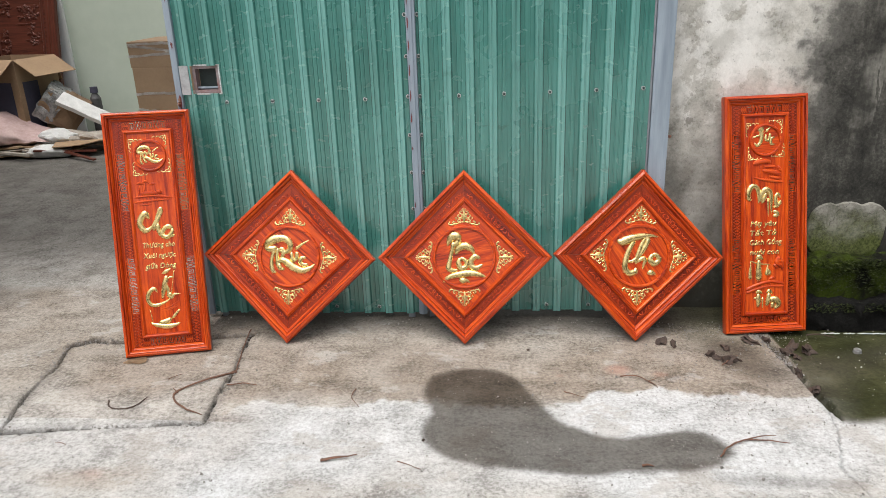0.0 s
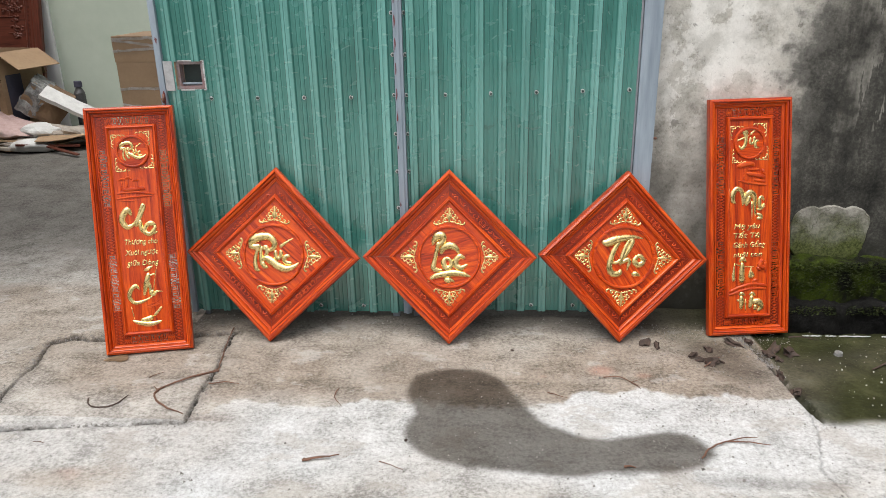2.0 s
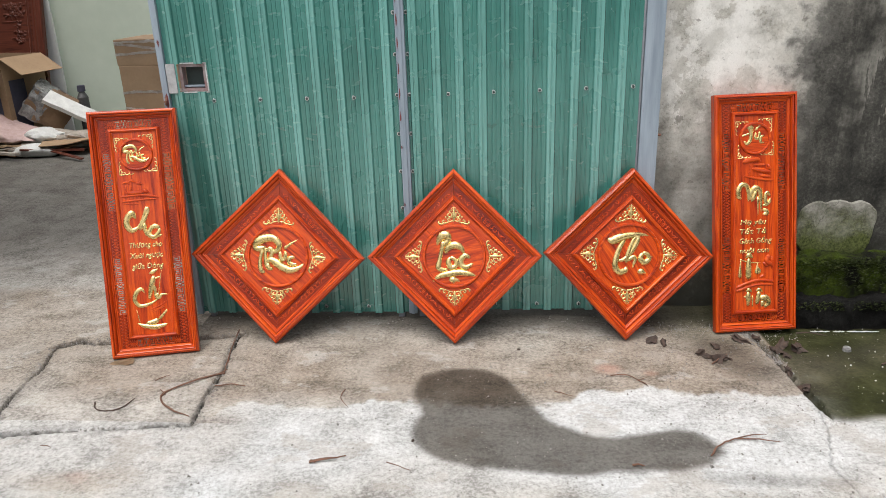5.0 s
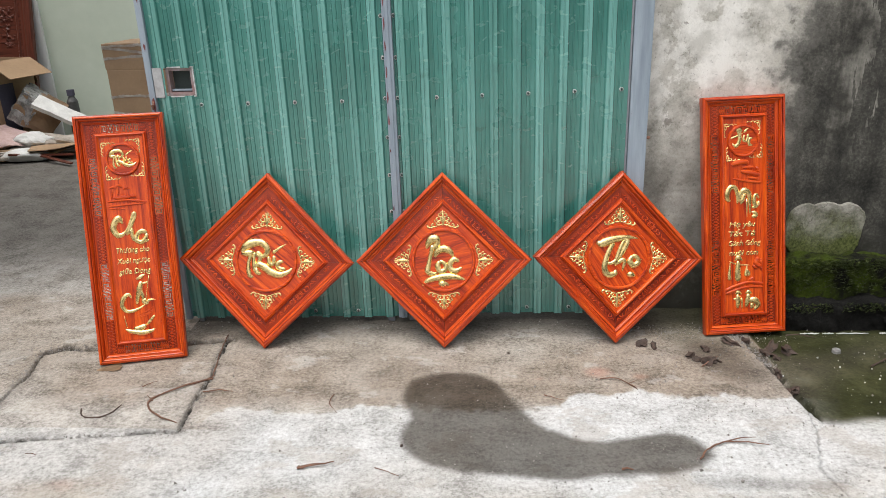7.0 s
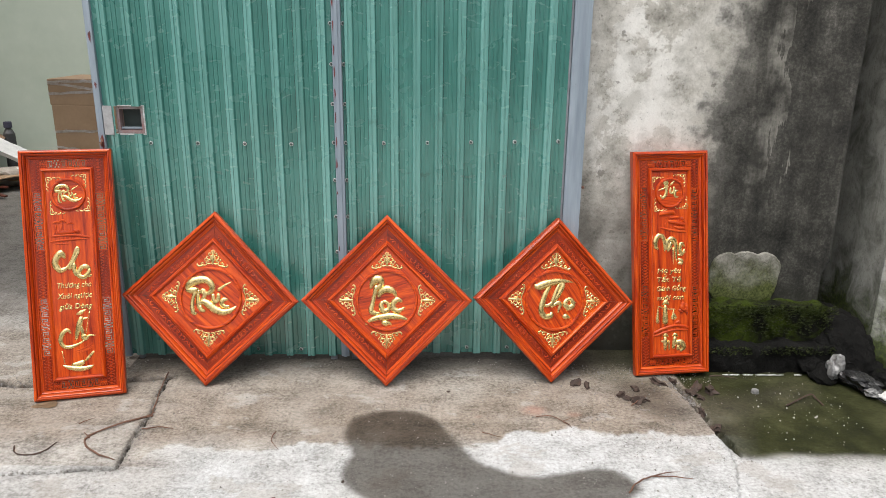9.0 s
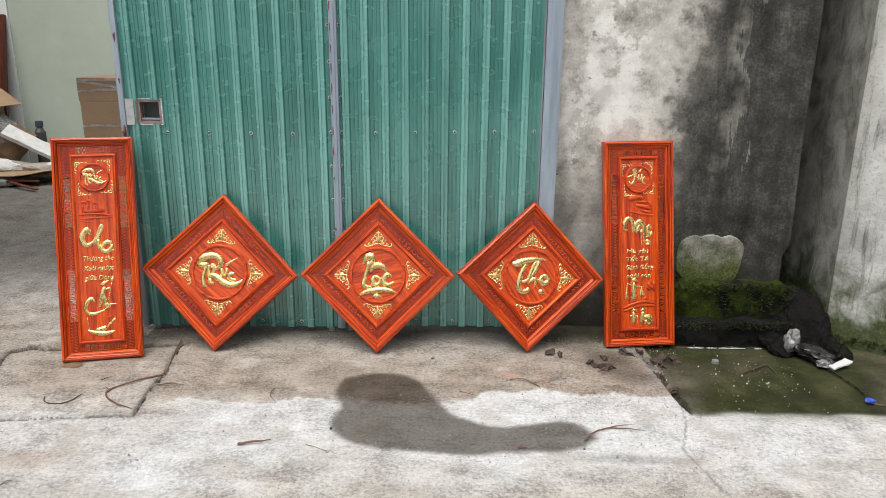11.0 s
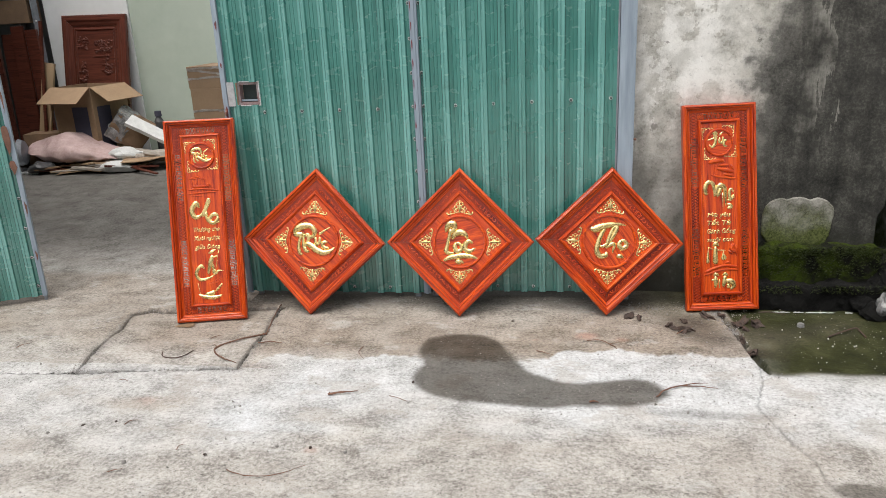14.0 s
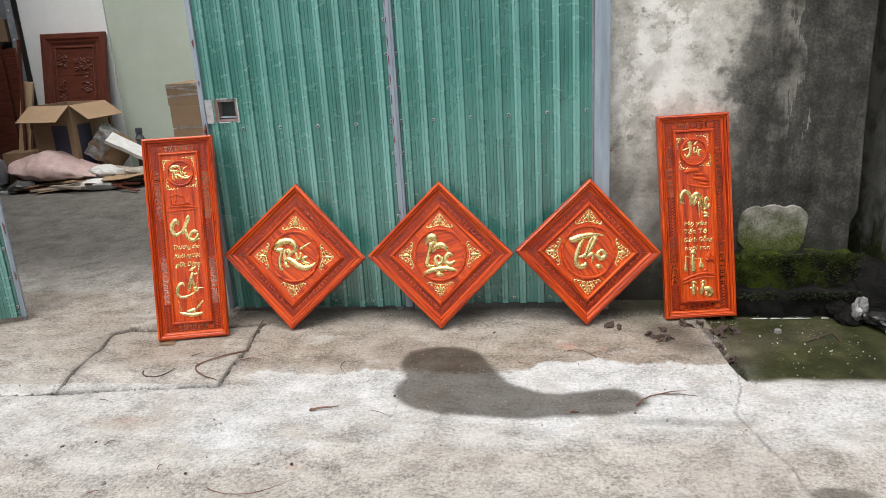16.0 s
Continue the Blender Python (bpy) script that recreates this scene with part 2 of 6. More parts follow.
def mossy(name, stone, bare, moss, amount):
    m, nt, b = material(name, 0.9)
    b.inputs["Specular IOR Level"].default_value = 0.12
    v = coords(nt)
    mid, fine = noise_of(nt, v, 7, 6, 0.65), noise_of(nt, v, 70, 5, 0.75)
    base = ramp(nt, calc(nt, "ADD", calc(nt, "MULTIPLY", mid, 0.5), calc(nt, "MULTIPLY", fine, 0.5)), (0.35, stone), (0.68, bare))
    mask = ramp(nt, noise_of(nt, v, 5.5, 8, 0.68, 0.5), (0.62 - amount, 0.0), (0.78 - amount, 0.95))
    green = ramp(nt, fine, (0.3, tuple(c * 0.45 for c in moss)), (0.7, moss))
    nt.links.new(mixed(nt, mask, base, green), b.inputs["Base Color"])
    relief(nt, b, calc(nt, "ADD", mid, calc(nt, "MULTIPLY", fine, 0.8)), 0.9, 0.022)
    return m


def mortar():
    """Pale repair mortar with hair cracks, algae creeping up from below."""
    m, nt, b = material("repair_mortar", 0.9)
    b.inputs["Specular IOR Level"].default_value = 0.2
    v = coords(nt)
    sep = nt.nodes.new("ShaderNodeSeparateXYZ")
    nt.links.new(v, sep.inputs[0])
    mid, fine = noise_of(nt, v, 9, 8, 0.6), noise_of(nt, v, 90, 5, 0.7)
    body = ramp(nt, calc(nt, "ADD", calc(nt, "MULTIPLY", mid, 0.65), calc(nt, "MULTIPLY", fine, 0.35)), (0.38, (0.11, 0.106, 0.09)), (0.5, (0.21, 0.203, 0.175)), (0.6, (0.31, 0.302, 0.265)))
    hair = calc(nt, "ABSOLUTE", calc(nt, "SUBTRACT", noise_of(nt, v, 6.5, 3, 0.5), 0.5))
    body = mixed(nt, ramp(nt, hair, (0.002, 0.7), (0.007, 0.0)), body, (0.05, 0.05, 0.04))
    rise = calc(nt, "ADD", sep.outputs["Z"], calc(nt, "MULTIPLY", calc(nt, "SUBTRACT", mid, 0.5), 0.3))
    green = ramp(nt, fine, (0.35, (0.03, 0.04, 0.01)), (0.65, (0.12, 0.14, 0.04)))
    nt.links.new(mixed(nt, ramp(nt, rise, (0.36, 0.95), (0.45, 0.5), (0.54, 0.0)), body, green), b.inputs["Base Color"])
    relief(nt, b, calc(nt, "ADD", mid, calc(nt, "MULTIPLY", fine, 0.4)), 0.5, 0.008)
    return m


def whitewash():
    """Old whitewash with black runs, peeled to grey, green with moss at the foot; shade painted on the gap side."""
    m, nt, b = material("old_whitewash", 0.88)
    b.inputs["Specular IOR Level"].default_value = 0.2
    v = coords(nt)
    sep = nt.nodes.new("ShaderNodeSeparateXYZ")
    nt.links.new(v, sep.inputs[0])
    mid, fine = noise_of(nt, v, 5, 6, 0.65, 0.5), noise_of(nt, v, 60, 5, 0.7)
    run = noise_of(nt, coords(nt, (9, 9, 0.9)), 2.0, 6, 0.7)
    body = ramp(nt, mid, (0.34, (0.36, 0.36, 0.34)), (0.55, (0.62, 0.62, 0.59)), (0.7, (0.76, 0.76, 0.73)))
    body = mixed(nt, ramp(nt, run, (0.54, 0.0), (0.66, 0.85)), body, (0.12, 0.12, 0.1))
    # painted shade: the face that turns into the gap gets darker with depth
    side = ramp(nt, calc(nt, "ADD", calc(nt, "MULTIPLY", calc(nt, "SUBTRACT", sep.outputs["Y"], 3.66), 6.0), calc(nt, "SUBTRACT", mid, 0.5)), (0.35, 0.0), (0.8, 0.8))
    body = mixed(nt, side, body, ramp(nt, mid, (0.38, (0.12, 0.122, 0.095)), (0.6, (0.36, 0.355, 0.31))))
    low = calc(nt, "ADD", sep.outputs["Z"], calc(nt, "MULTIPLY", calc(nt, "SUBTRACT", mid, 0.5), 0.8))
    green = ramp(nt, fine, (0.35, (0.02, 0.028, 0.007)), (0.65, (0.085, 0.115, 0.025)))
    body = mixed(nt, ramp(nt, low, (0.14, 0.95), (0.4, 0.0)), body, green)
    nt.links.new(mixed(nt, ramp(nt, fine, (0.34, 0.4), (0.46, 0.0)), body, (0.08, 0.08, 0.07)), b.inputs["Base Color"])
    relief(nt, b, calc(nt, "ADD", mid, calc(nt, "MULTIPLY", fine, 0.35)), 0.5, 0.01)
    return m


def ground_material():
    """Worn yard concrete with grit, a pale skim coat, wet stains and a mossy damp slab."""
    m, nt, b = material("yard_concrete", 0.85)
    b.inputs["Specular IOR Level"].default_value = 0.2
    v = coords(nt)
    big, mid, fine = noise_of(nt, v, 1.7, 7, 0.6), noise_of(nt, v, 6, 9, 0.6), noise_of(nt, v, 60, 7, 0.8)
    drag = noise_of(nt, coords(nt, (1, 1.5, 1)), 5.5, 10, 0.7)
    sand, pit = noise_of(nt, v, 300, 2, 0.6), noise_of(nt, v, 75, 3, 0.6)
    f = calc(nt, "ADD", calc(nt, "MULTIPLY", mid, 0.2), calc(nt, "ADD", calc(nt, "MULTIPLY", fine, 0.52), calc(nt, "MULTIPLY", drag, 0.28)))
    base = ramp(nt, f, (0.42, (0.17, 0.156, 0.138)), (0.5, (0.37, 0.347, 0.315)), (0.58, (0.52, 0.495, 0.458)))
    pale = ramp(nt, f, (0.42, (0.3, 0.3, 0.29)), (0.5, (0.5, 0.505, 0.503)), (0.58, (0.64, 0.65, 0.652)))
    base = mixed(nt, attribute(nt, "brown"), base, mixed(nt, 1.0, base, (0.72, 0.65, 0.585), "MULTIPLY"))
    base = mixed(nt, attribute(nt, "red"), base, (0.46, 0.22, 0.16))
    base = mixed(nt, ramp(nt, big, (0.38, 0.25), (0.47, 0.0)), base, (0.3, 0.262, 0.225))
    base = mixed(nt, attribute(nt, "pale"), base, pale)
    # thin places where the skim has peeled, and scraps of it left behind
    peel = noise_of(nt, coords(nt, (1, 1.5, 1)), 3.4, 11, 0.63)
    base = mixed(nt, ramp(nt, peel, (0.575, 0.0), (0.585, 0.36)), base, (0.37, 0.335, 0.295))
    skim = noise_of(nt, coords(nt, (1, 1.7, 1)), 4.3, 11, 0.65)
    base = mixed(nt, ramp(nt, skim, (0.585, 0.0), (0.61, 0.26)), base, (0.55, 0.545, 0.53))
    coarse = attribute(nt, "coarse")
    base = mixed(nt, calc(nt, "MULTIPLY", ramp(nt, pit, (0.32, 0.85), (0.385, 0.0)), calc(nt, "ADD", calc(nt, "MULTIPLY", coarse, 0.75), 0.22)), base, (0.13, 0.118, 0.105))
    base = mixed(nt, calc(nt, "MULTIPLY", ramp(nt, pit, (0.63, 0.0), (0.7, 0.6)), coarse), base, (0.58, 0.55, 0.5))
    base = mixed(nt, ramp(nt, sand, (0.3, 0.5), (0.38, 0.0)), base, (0.13, 0.122, 0.112))
    base = mixed(nt, ramp(nt, sand, (0.66, 0.0), (0.74, 0.4)), base, (0.58, 0.56, 0.53))
    # dirt in joints and cracks, plus painted shade by the gate and indoors
    base = mixed(nt, attribute(nt, "dirt_and_shade"), base, (0.024, 0.022, 0.019))
    green = ramp(nt, calc(nt, "ADD", calc(nt, "MULTIPLY", mid, 0.6), calc(nt, "MULTIPLY", fine, 0.4)), (0.38, (0.022, 0.025, 0.008)), (0.5, (0.05, 0.056, 0.017)), (0.62, (0.11, 0.115, 0.05)))
    base = mixed(nt, attribute(nt, "moss"), base, green)
    wet = attribute(nt, "wet")
    soaked = mixed(nt, 1.0, base, (0.245, 0.23, 0.21), "MULTIPLY")
    nt.links.new(mixed(nt, wet, base, soaked), b.inputs["Base Color"])
    nt.links.new(calc(nt, "SUBTRACT", 0.86, calc(nt, "MULTIPLY", wet, 0.25)), b.inputs["Roughness"])
    relief(nt, b, calc(nt, "ADD", calc(nt, "MULTIPLY", drag, 0.5), calc(nt, "ADD", calc(nt, "MULTIPLY", fine, 0.3), calc(nt, "MULTIPLY", pit, 0.3))), 0.8, 0.01)
    return m


TIN, PAINT, CEMENT = tin_material(), steel_paint(), concrete_wall()
MOSSY = mossy("mossy_plinth", (0.004, 0.004, 0.003), (0.018, 0.018, 0.014), (0.07, 0.1, 0.012), 0.2)
RUBBLE = mossy("black_rubble", (0.004, 0.004, 0.004), (0.02, 0.0195, 0.018), (0.025, 0.035, 0.008), 0.02)
PATCH = mortar()
NEIGHBOUR = whitewash()
YARD = ground_material()
GREEN_WALL = speckled("pale_green_distemper", (0.44, 0.51, 0.42), (0.53, 0.59, 0.5), 1.5, 0.8, bump=0.1, shift=False)
WHITE_WALL = speckled("white_distemper", (0.76, 0.77, 0.75), (0.86, 0.87, 0.86), 1.5, 0.8, bump=0.1, shift=False)
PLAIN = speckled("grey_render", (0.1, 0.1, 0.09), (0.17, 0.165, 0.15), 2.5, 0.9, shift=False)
ROOFING = speckled("roof_sheet", (0.14, 0.15, 0.15), (0.22, 0.23, 0.23), 3, 0.6, shift=False)


# ---- mesh helpers ----
def mesh_of(name, bm, mat, smooth=False):
    me = bpy.data.meshes.new(name)
    bmesh.ops.recalc_face_normals(bm, faces=bm.faces)
    for f in bm.faces:
        f.smooth = smooth
    bm.to_mesh(me)
    bm.free()
    me.materials.append(mat)
    return me


def part(name, bm, mat, parent, label="", smooth=False, m=None):
    ob = new(name, mesh_of(name, bm, mat, smooth))
    ob.parent = parent
    if m is not None:
        ob.matrix_basis = m
    return tagged(ob, label)


def thing(name, m, label, category, group="", kind=""):
    ob = new(name)
    ob.empty_display_size = 0.1
    ob.matrix_basis = m
    return tagged(ob, label, category, group, kind)


def solid(name, bm, mat, label, category, group="", kind="", smooth=False, m=None):
    ob = new(name, mesh_of(name, bm, mat, smooth))
    if m is not None:
        ob.matrix_basis = m
    return tagged(ob, label, category, group, kind)


def box(bm, lo, hi, bevel=0.0, m=None):
    c, s = (Vector(lo) + Vector(hi)) / 2, Vector(hi) - Vector(lo)
    got = bmesh.ops.create_cube(bm, size=1.0, matrix=Matrix.Translation(c) @ Matrix.Diagonal((*s, 1)))
    verts = got["verts"]
    if bevel:
        edges = {e for v in verts for e in v.link_edges}
        verts = bmesh.ops.bevel(bm, geom=list(edges), offset=bevel, segments=2, affect="EDGES", profile=0.7)["verts"]
    if m is not None:
        bmesh.ops.transform(bm, matrix=m, verts=list({v for v in verts}))
    return bm


def boxed(lo, hi, bevel=0.0, m=None):
    return box(bmesh.new(), lo, hi, bevel, m)


def prism(bm, outline, z0, z1):
    """A closed upright prism over an outline of (x, y)."""
    lo = [bm.verts.new((x, y, z0)) for x, y in outline]
    hi = [bm.verts.new((x, y, z1)) for x, y in outline]
    n = len(outline)
    for i in range(n):
        bm.faces.new((lo[i], lo[(i + 1) % n], hi[(i + 1) % n], hi[i]))
    bm.faces.new(hi)
    bm.faces.new(lo[::-1])
    return bm


def curve_through(pts, steps):
    """Catmull-Rom points through pts."""
    p = [Vector(q) for q in pts]
    p = [2 * p[0] - p[1], *p, 2 * p[-1] - p[-2]]
    out = []
    for a, b, c, d in zip(p, p[1:], p[2:], p[3:]):
        for k in range(steps):
            t = k / steps
            out.append(0.5 * (2 * b + (c - a) * t + (2 * a - 5 * b + 4 * c - d) * t * t + (3 * b - a - 3 * c + d) * t ** 3))
    return out + [p[-2]]


def tube(bm, pts, radii, sides=6, steps=4):
    """A round bent rod through pts, with a radius at each."""
    line = curve_through(pts, steps)
    rs = np.interp(np.linspace(0, 1, len(line)), np.linspace(0, 1, len(radii)), radii).tolist()
    rings = []
    for i, q in enumerate(line):
        d = (line[min(i + 1, len(line) - 1)] - line[max(i - 1, 0)]).normalized()
        u = d.cross(Vector((0.13, 0.21, 0.97))).normalized()
        w = d.cross(u)
        rings.append([bm.verts.new(q + rs[i] * (math.cos(2 * math.pi * k / sides) * u + math.sin(2 * math.pi * k / sides) * w)) for k in range(sides)])
    for a, b in zip(rings, rings[1:]):
        for k in range(sides):
            bm.faces.new((a[k], a[(k + 1) % sides], b[(k + 1) % sides], b[k]))
    bm.faces.new(rings[0][::-1])
    bm.faces.new(rings[-1])
    return bm


def roughen(bm, amount, scale=6.0, seed=0.0, axis=None):
    for v in bm.verts:
        q = v.co * scale + Vector((seed, seed * 1.7, seed * 0.3))
        d = noise.noise_vector(q) + 0.5 * noise.noise_vector(q * 2.7)
        v.co += amount * (Vector([d[i] if axis is None or i in axis else 0 for i in range(3)]))
    return bm


def cut_box(lo, hi, cell):
    """A box of small quads, to be roughened."""
    bm = boxed(lo, hi)
    size = Vector(hi) - Vector(lo)
    for i in range(3):
        n = int(size[i] / cell)
        for k in range(1, n):
            co = Vector(lo)
            co[i] += size[i] * k / n
            nrm = Vector((0, 0, 0))
            nrm[i] = 1
            bmesh.ops.bisect_plane(bm, geom=bm.verts[:] + bm.edges[:] + bm.faces[:], plane_co=co, plane_no=nrm)
    return bm


def lump(r, squash, seed, rough=0.25, detail=2, knobs=1.3):
    bm = bmesh.new()
    bmesh.ops.create_icosphere(bm, subdivisions=detail, radius=r)
    for v in bm.verts:
        v.co *= 1 + rough * noise.noise(v.co / r * knobs + Vector((seed * 1.37, 2.1 * seed, 0.3)))
        v.co = Vector(a * b for a, b in zip(v.co, squash))
    return bm


# ---- ground: one sheet, fine near the walk, out to the horizon ----
def smooth_step(a, b, x):
    t = np.clip((x - a) / (b - a), 0, 1)
    return t * t * (3 - 2 * t)


def line_distance(X, Y, pts):
    d = np.full(X.shape, 9.0)
    for (ax, ay), (bx, by) in zip(pts, pts[1:]):
        ux, uy = bx - ax, by - ay
        t = np.clip(((X - ax) * ux + (Y - ay) * uy) / (ux * ux + uy * uy), 0, 1)
        d = np.minimum(d, np.hypot(X - ax - t * ux, Y - ay - t * uy))
    return d


def outline_distance(X, Y, pts):
    """Distance to a closed outline rounded through pts, less than nothing inside it."""
    n = len(pts)
    line = [q.to_2d() for q in curve_through([(*pts[k % n], 0.0) for k in range(-1, n + 2)], 4)][4:-4]
    line = [(q.x, q.y) for q in line]
    inside = np.zeros(X.shape, dtype=bool)
    for (ax, ay), (bx, by) in zip(line, line[1:]):
        if abs(by - ay) > 1e-9:
            inside ^= ((ay > Y) != (by > Y)) & (X < (bx - ax) * (Y - ay) / (by - ay) + ax)
    d = line_distance(X, Y, line)
    return np.where(inside, -d, d)


def waver(X, Y, scale, seed):
    """Cheap smooth noise in -1..1 on the grid."""
    rng = np.random.default_rng(seed)
    out = np.zeros(X.shape)
    for k in range(14):
        a, ph, fr = rng.uniform(0, 2 * np.pi), rng.uniform(0, 2 * np.pi), scale * rng.uniform(0.5, 2.2)
        out += np.sin(fr * (np.cos(a) * X + np.sin(a) * Y) + ph)
    return out / 5.0


def build_ground():
    far = np.array([2.9, 3.3, 4.5, 6, 9, 14, 25, 60, 160, 400])
    xs = np.concatenate([-far[::-1], np.arange(-2.6, -1.95, 0.0115), np.arange(-1.945, -0.8, 0.0055), np.arange(-0.795, 1.45, 0.0115), np.arange(1.45, 1.7, 0.0055), np.arange(1.7, 2.75, 0.0115), far])
    ys = np.concatenate([-far[::-1], np.arange(-2.8 + 1.4, 1.0, 0.06), np.arange(1.0, 2.6, 0.0115), np.arange(2.6, 2.86, 0.0055), np.arange(2.86, 3.4, 0.0115), np.arange(3.4, 3.64, 0.0055), np.arange(3.64, 3.95, 0.0115), np.arange(4.1, 9.0, 0.12), far[4:] + 3])
    X, Y = np.meshgrid(xs, ys)
    J = waver(X, Y, 14, 3) * 0.012
    K = waver(X, Y, 40, 4) * 0.005 + waver(X, Y, 110, 14) * 0.0045
    slab = line_distance(X + J + K, Y + J - K, [(-1.84, 3.44), (-1.72, 2.7), (-0.89, 2.79), (-0.97, 3.57)])
    front = line_distance(X + J, Y + K, [(-4.4, 2.62), (-1.72, 2.69), (-0.89, 2.79)])
    hole = line_distance(X + K, Y + J + K, [(-1.84, 3.44), (-1.75, 3.5), (-1.55, 3.48), (-1.1, 3.55), (-0.97, 3.57)])
    crack_a = line_distance(X + J, Y + K, [(1.54, 3.62), (1.57, 3.32), (1.59, 3.06), (1.63, 2.9)])
    crack_b = line_distance(X + 1.6 * J + K, Y + J, [(1.58, 3.03), (1.56, 2.82), (1.5, 2.61), (1.52, 2.44), (1.58, 2.26), (1.66, 2.0)])
    crack_c = line_distance(X + 1.6 * J + K, Y + J, [(1.27, 2.98), (1.31, 2.78), (1.36, 2.55), (1.38, 2.25), (1.34, 1.9)])
    Z = 0.004 * waver(X, Y, 3, 1) * (np.hypot(X, Y) < 8) + 0.0015 * waver(X, Y, 30, 2) * (np.hypot(X, Y) < 5)
    V = 0.006 * waver(X, Y, 7, 31)
    Z -= 0.03 * (1 - smooth_step(0.001, 0.008, slab + V + 0.8 * K))
    Z -= 0.008 * (1 - smooth_step(0.0, 0.02, front))
    Z -= 0.07 * (1 - smooth_step(0.012, 0.026, hole + 0.8 * J + K)) * smooth_step(-0.9, -1.35, X)
    Z -= 0.03 * (1 - smooth_step(0.004, 0.014, hole + K))
    Z -= 0.035 * (1 - smooth_step(0.004, 0.02, crack_a + 1.2 * J + K))
    Z -= 0.006 * (1 - smooth_step(0.0, 0.011, crack_b)) + 0.004 * (1 - smooth_step(0.0, 0.011, crack_c))
    # the damp slab by the corner lies a little lower
    side = smooth_step(1.585, 1.62, X + J + 0.03 * (Y - 3.0)) * smooth_step(2.86, 2.95, Y + J)
    Z -= 0.016 * side
    # rise of the workshop floor behind the gate
    Z += 0.15 * smooth_step(4.2, 6.8, Y)
    # wet stain: a blot with a long tail
    blot = [(0.005, 3.2), (0.136, 3.254), (0.25, 3.241), (0.338, 3.194), (0.41, 3.077), (0.464, 2.951), (0.537, 2.839), (0.651, 2.766), (0.775, 2.737), (0.931, 2.783), (1.029, 2.793), (1.096, 2.766), (1.144, 2.675), (1.124, 2.623), (1.015, 2.561), (0.823, 2.535), (0.745, 2.535), (0.62, 2.505), (0.486, 2.519), (0.265, 2.544), (0.087, 2.604), (0.0, 2.72), (-0.004, 2.83), (0.01, 2.896), (-0.02, 2.99), (-0.033, 3.1)]
    wet = outline_distance(X, Y, blot)
    wet_amount = 0.97 * (1 - smooth_step(-0.022, 0.022, wet + 0.5 * K + 0.004 * waver(X, Y, 24, 8)))
    wet_amount = np.maximum(wet_amount, 0.34 * (1 - smooth_step(0.5, 1.0, np.hypot((X - 1.28) / 0.33, (Y - 2.5) / 0.045) + 9 * J)))
    wet_amount = np.maximum(wet_amount, 0.8 * (1 - smooth_step(0.6, 1.0, np.hypot((X - 1.7) / 0.14, (Y - 2.02) / 0.06) + 6 * J)))
    # damp that creeps out of the crack
    wet_amount = np.maximum(wet_amount, 0.72 * (1 - smooth_step(0.3, 1.0, np.hypot((X - 1.36 - 0.45 * (3.4 - Y)) / 0.2, (Y - 3.38) / 0.36) + 5 * J)))
    lip = smooth_step(2.74, 3.0, Y + 1.5 * J)
    moss = side * np.clip(0.95 + 0.3 * waver(X, Y, 5, 9), 0.55, 1.0)
    moss = np.maximum(moss, 0.5 * lip * smooth_step(1.66, 1.8, X))
    moss = np.maximum(moss, 0.5 * smooth_step(3.35, 3.75, Y + J) * smooth_step(0.95, 1.4, X) * (Y < 4.2))
    wet_amount = np.maximum(wet_amount, 0.6 * side)
    P = waver(X, Y, 2.6, 5) + 0.6 * waver(X, Y, 9, 6)
    # skim coat: its torn upper edge, then patches that thin out towards the walk
    torn = np.interp(X, [-0.9, -0.74, -0.33, -0.19, 0.0, 0.26, 0.49, 0.63, 0.66, 0.72, 0.77, 0.85, 0.95, 1.08, 1.6], [2.84, 2.946, 2.915, 2.984, 2.985, 2.941, 2.965, 2.986, 3.052, 3.105, 3.078, 3.058, 3.11, 3.064, 3.05])
    ragged = 1.6 * J + 1.5 * K + 0.012 * waver(X, Y, 60, 21)
    pale = (1 - smooth_step(-0.012, 0.012, Y - torn + ragged)) * smooth_step(-0.95, -0.6, X + 0.12 * P)
    thin = smooth_step(2.1, 2.62, Y + 0.2 * P)
    for cx, cy, rx, ry, much in ((-0.5, 2.28, 0.3, 0.07, 0.9), (-0.98, 2.43, 0.16, 0.07, 0.6), (0.55, 2.33, 0.32, 0.09, 0.6), (1.62, 2.42, 0.16, 0.12, 0.8), (1.0, 2.4, 0.25, 0.1, 0.5), (-1.75, 2.3, 0.3, 0.12, 0.5), (1.7, 2.72, 0.4, 0.12, 0.7)):
        thin = np.maximum(thin, much * (1 - smooth_step(0.3, 1.1, np.hypot((X - cx) / rx, (Y - cy) / ry) + 0.35 * P + 8 * K)))
    pale = np.maximum(pale * thin * np.clip(0.86 + 0.25 * P, 0.45, 1.0), (Y < 2.8) * thin * 0.5)
    pale *= 1 - 0.85 * (1 - smooth_step(0.4, 1.0, np.hypot((X + 1.25) / 0.45, (Y - 2.42) / 0.12) + 0.3 * P))
    brown = smooth_step(2.85, 3.1, Y + 0.1 * P) * (Y < 4.2) * np.clip(0.85 + 0.3 * P, 0.45, 1.0)
    brown = np.maximum(brown, 0.55 * (1 - smooth_step(0.3, 1.0, np.hypot((X + 1.25) / 0.5, (Y - 2.42) / 0.13) + 0.4 * P + 5 * K)))
    brown = np.maximum(brown, 0.7 * (1 - smooth_step(0.2, 1.0, np.hypot((X + 0.8) / 0.14, (Y - 2.82) / 0.13) + 5 * J)))
    red = np.zeros(X.shape)
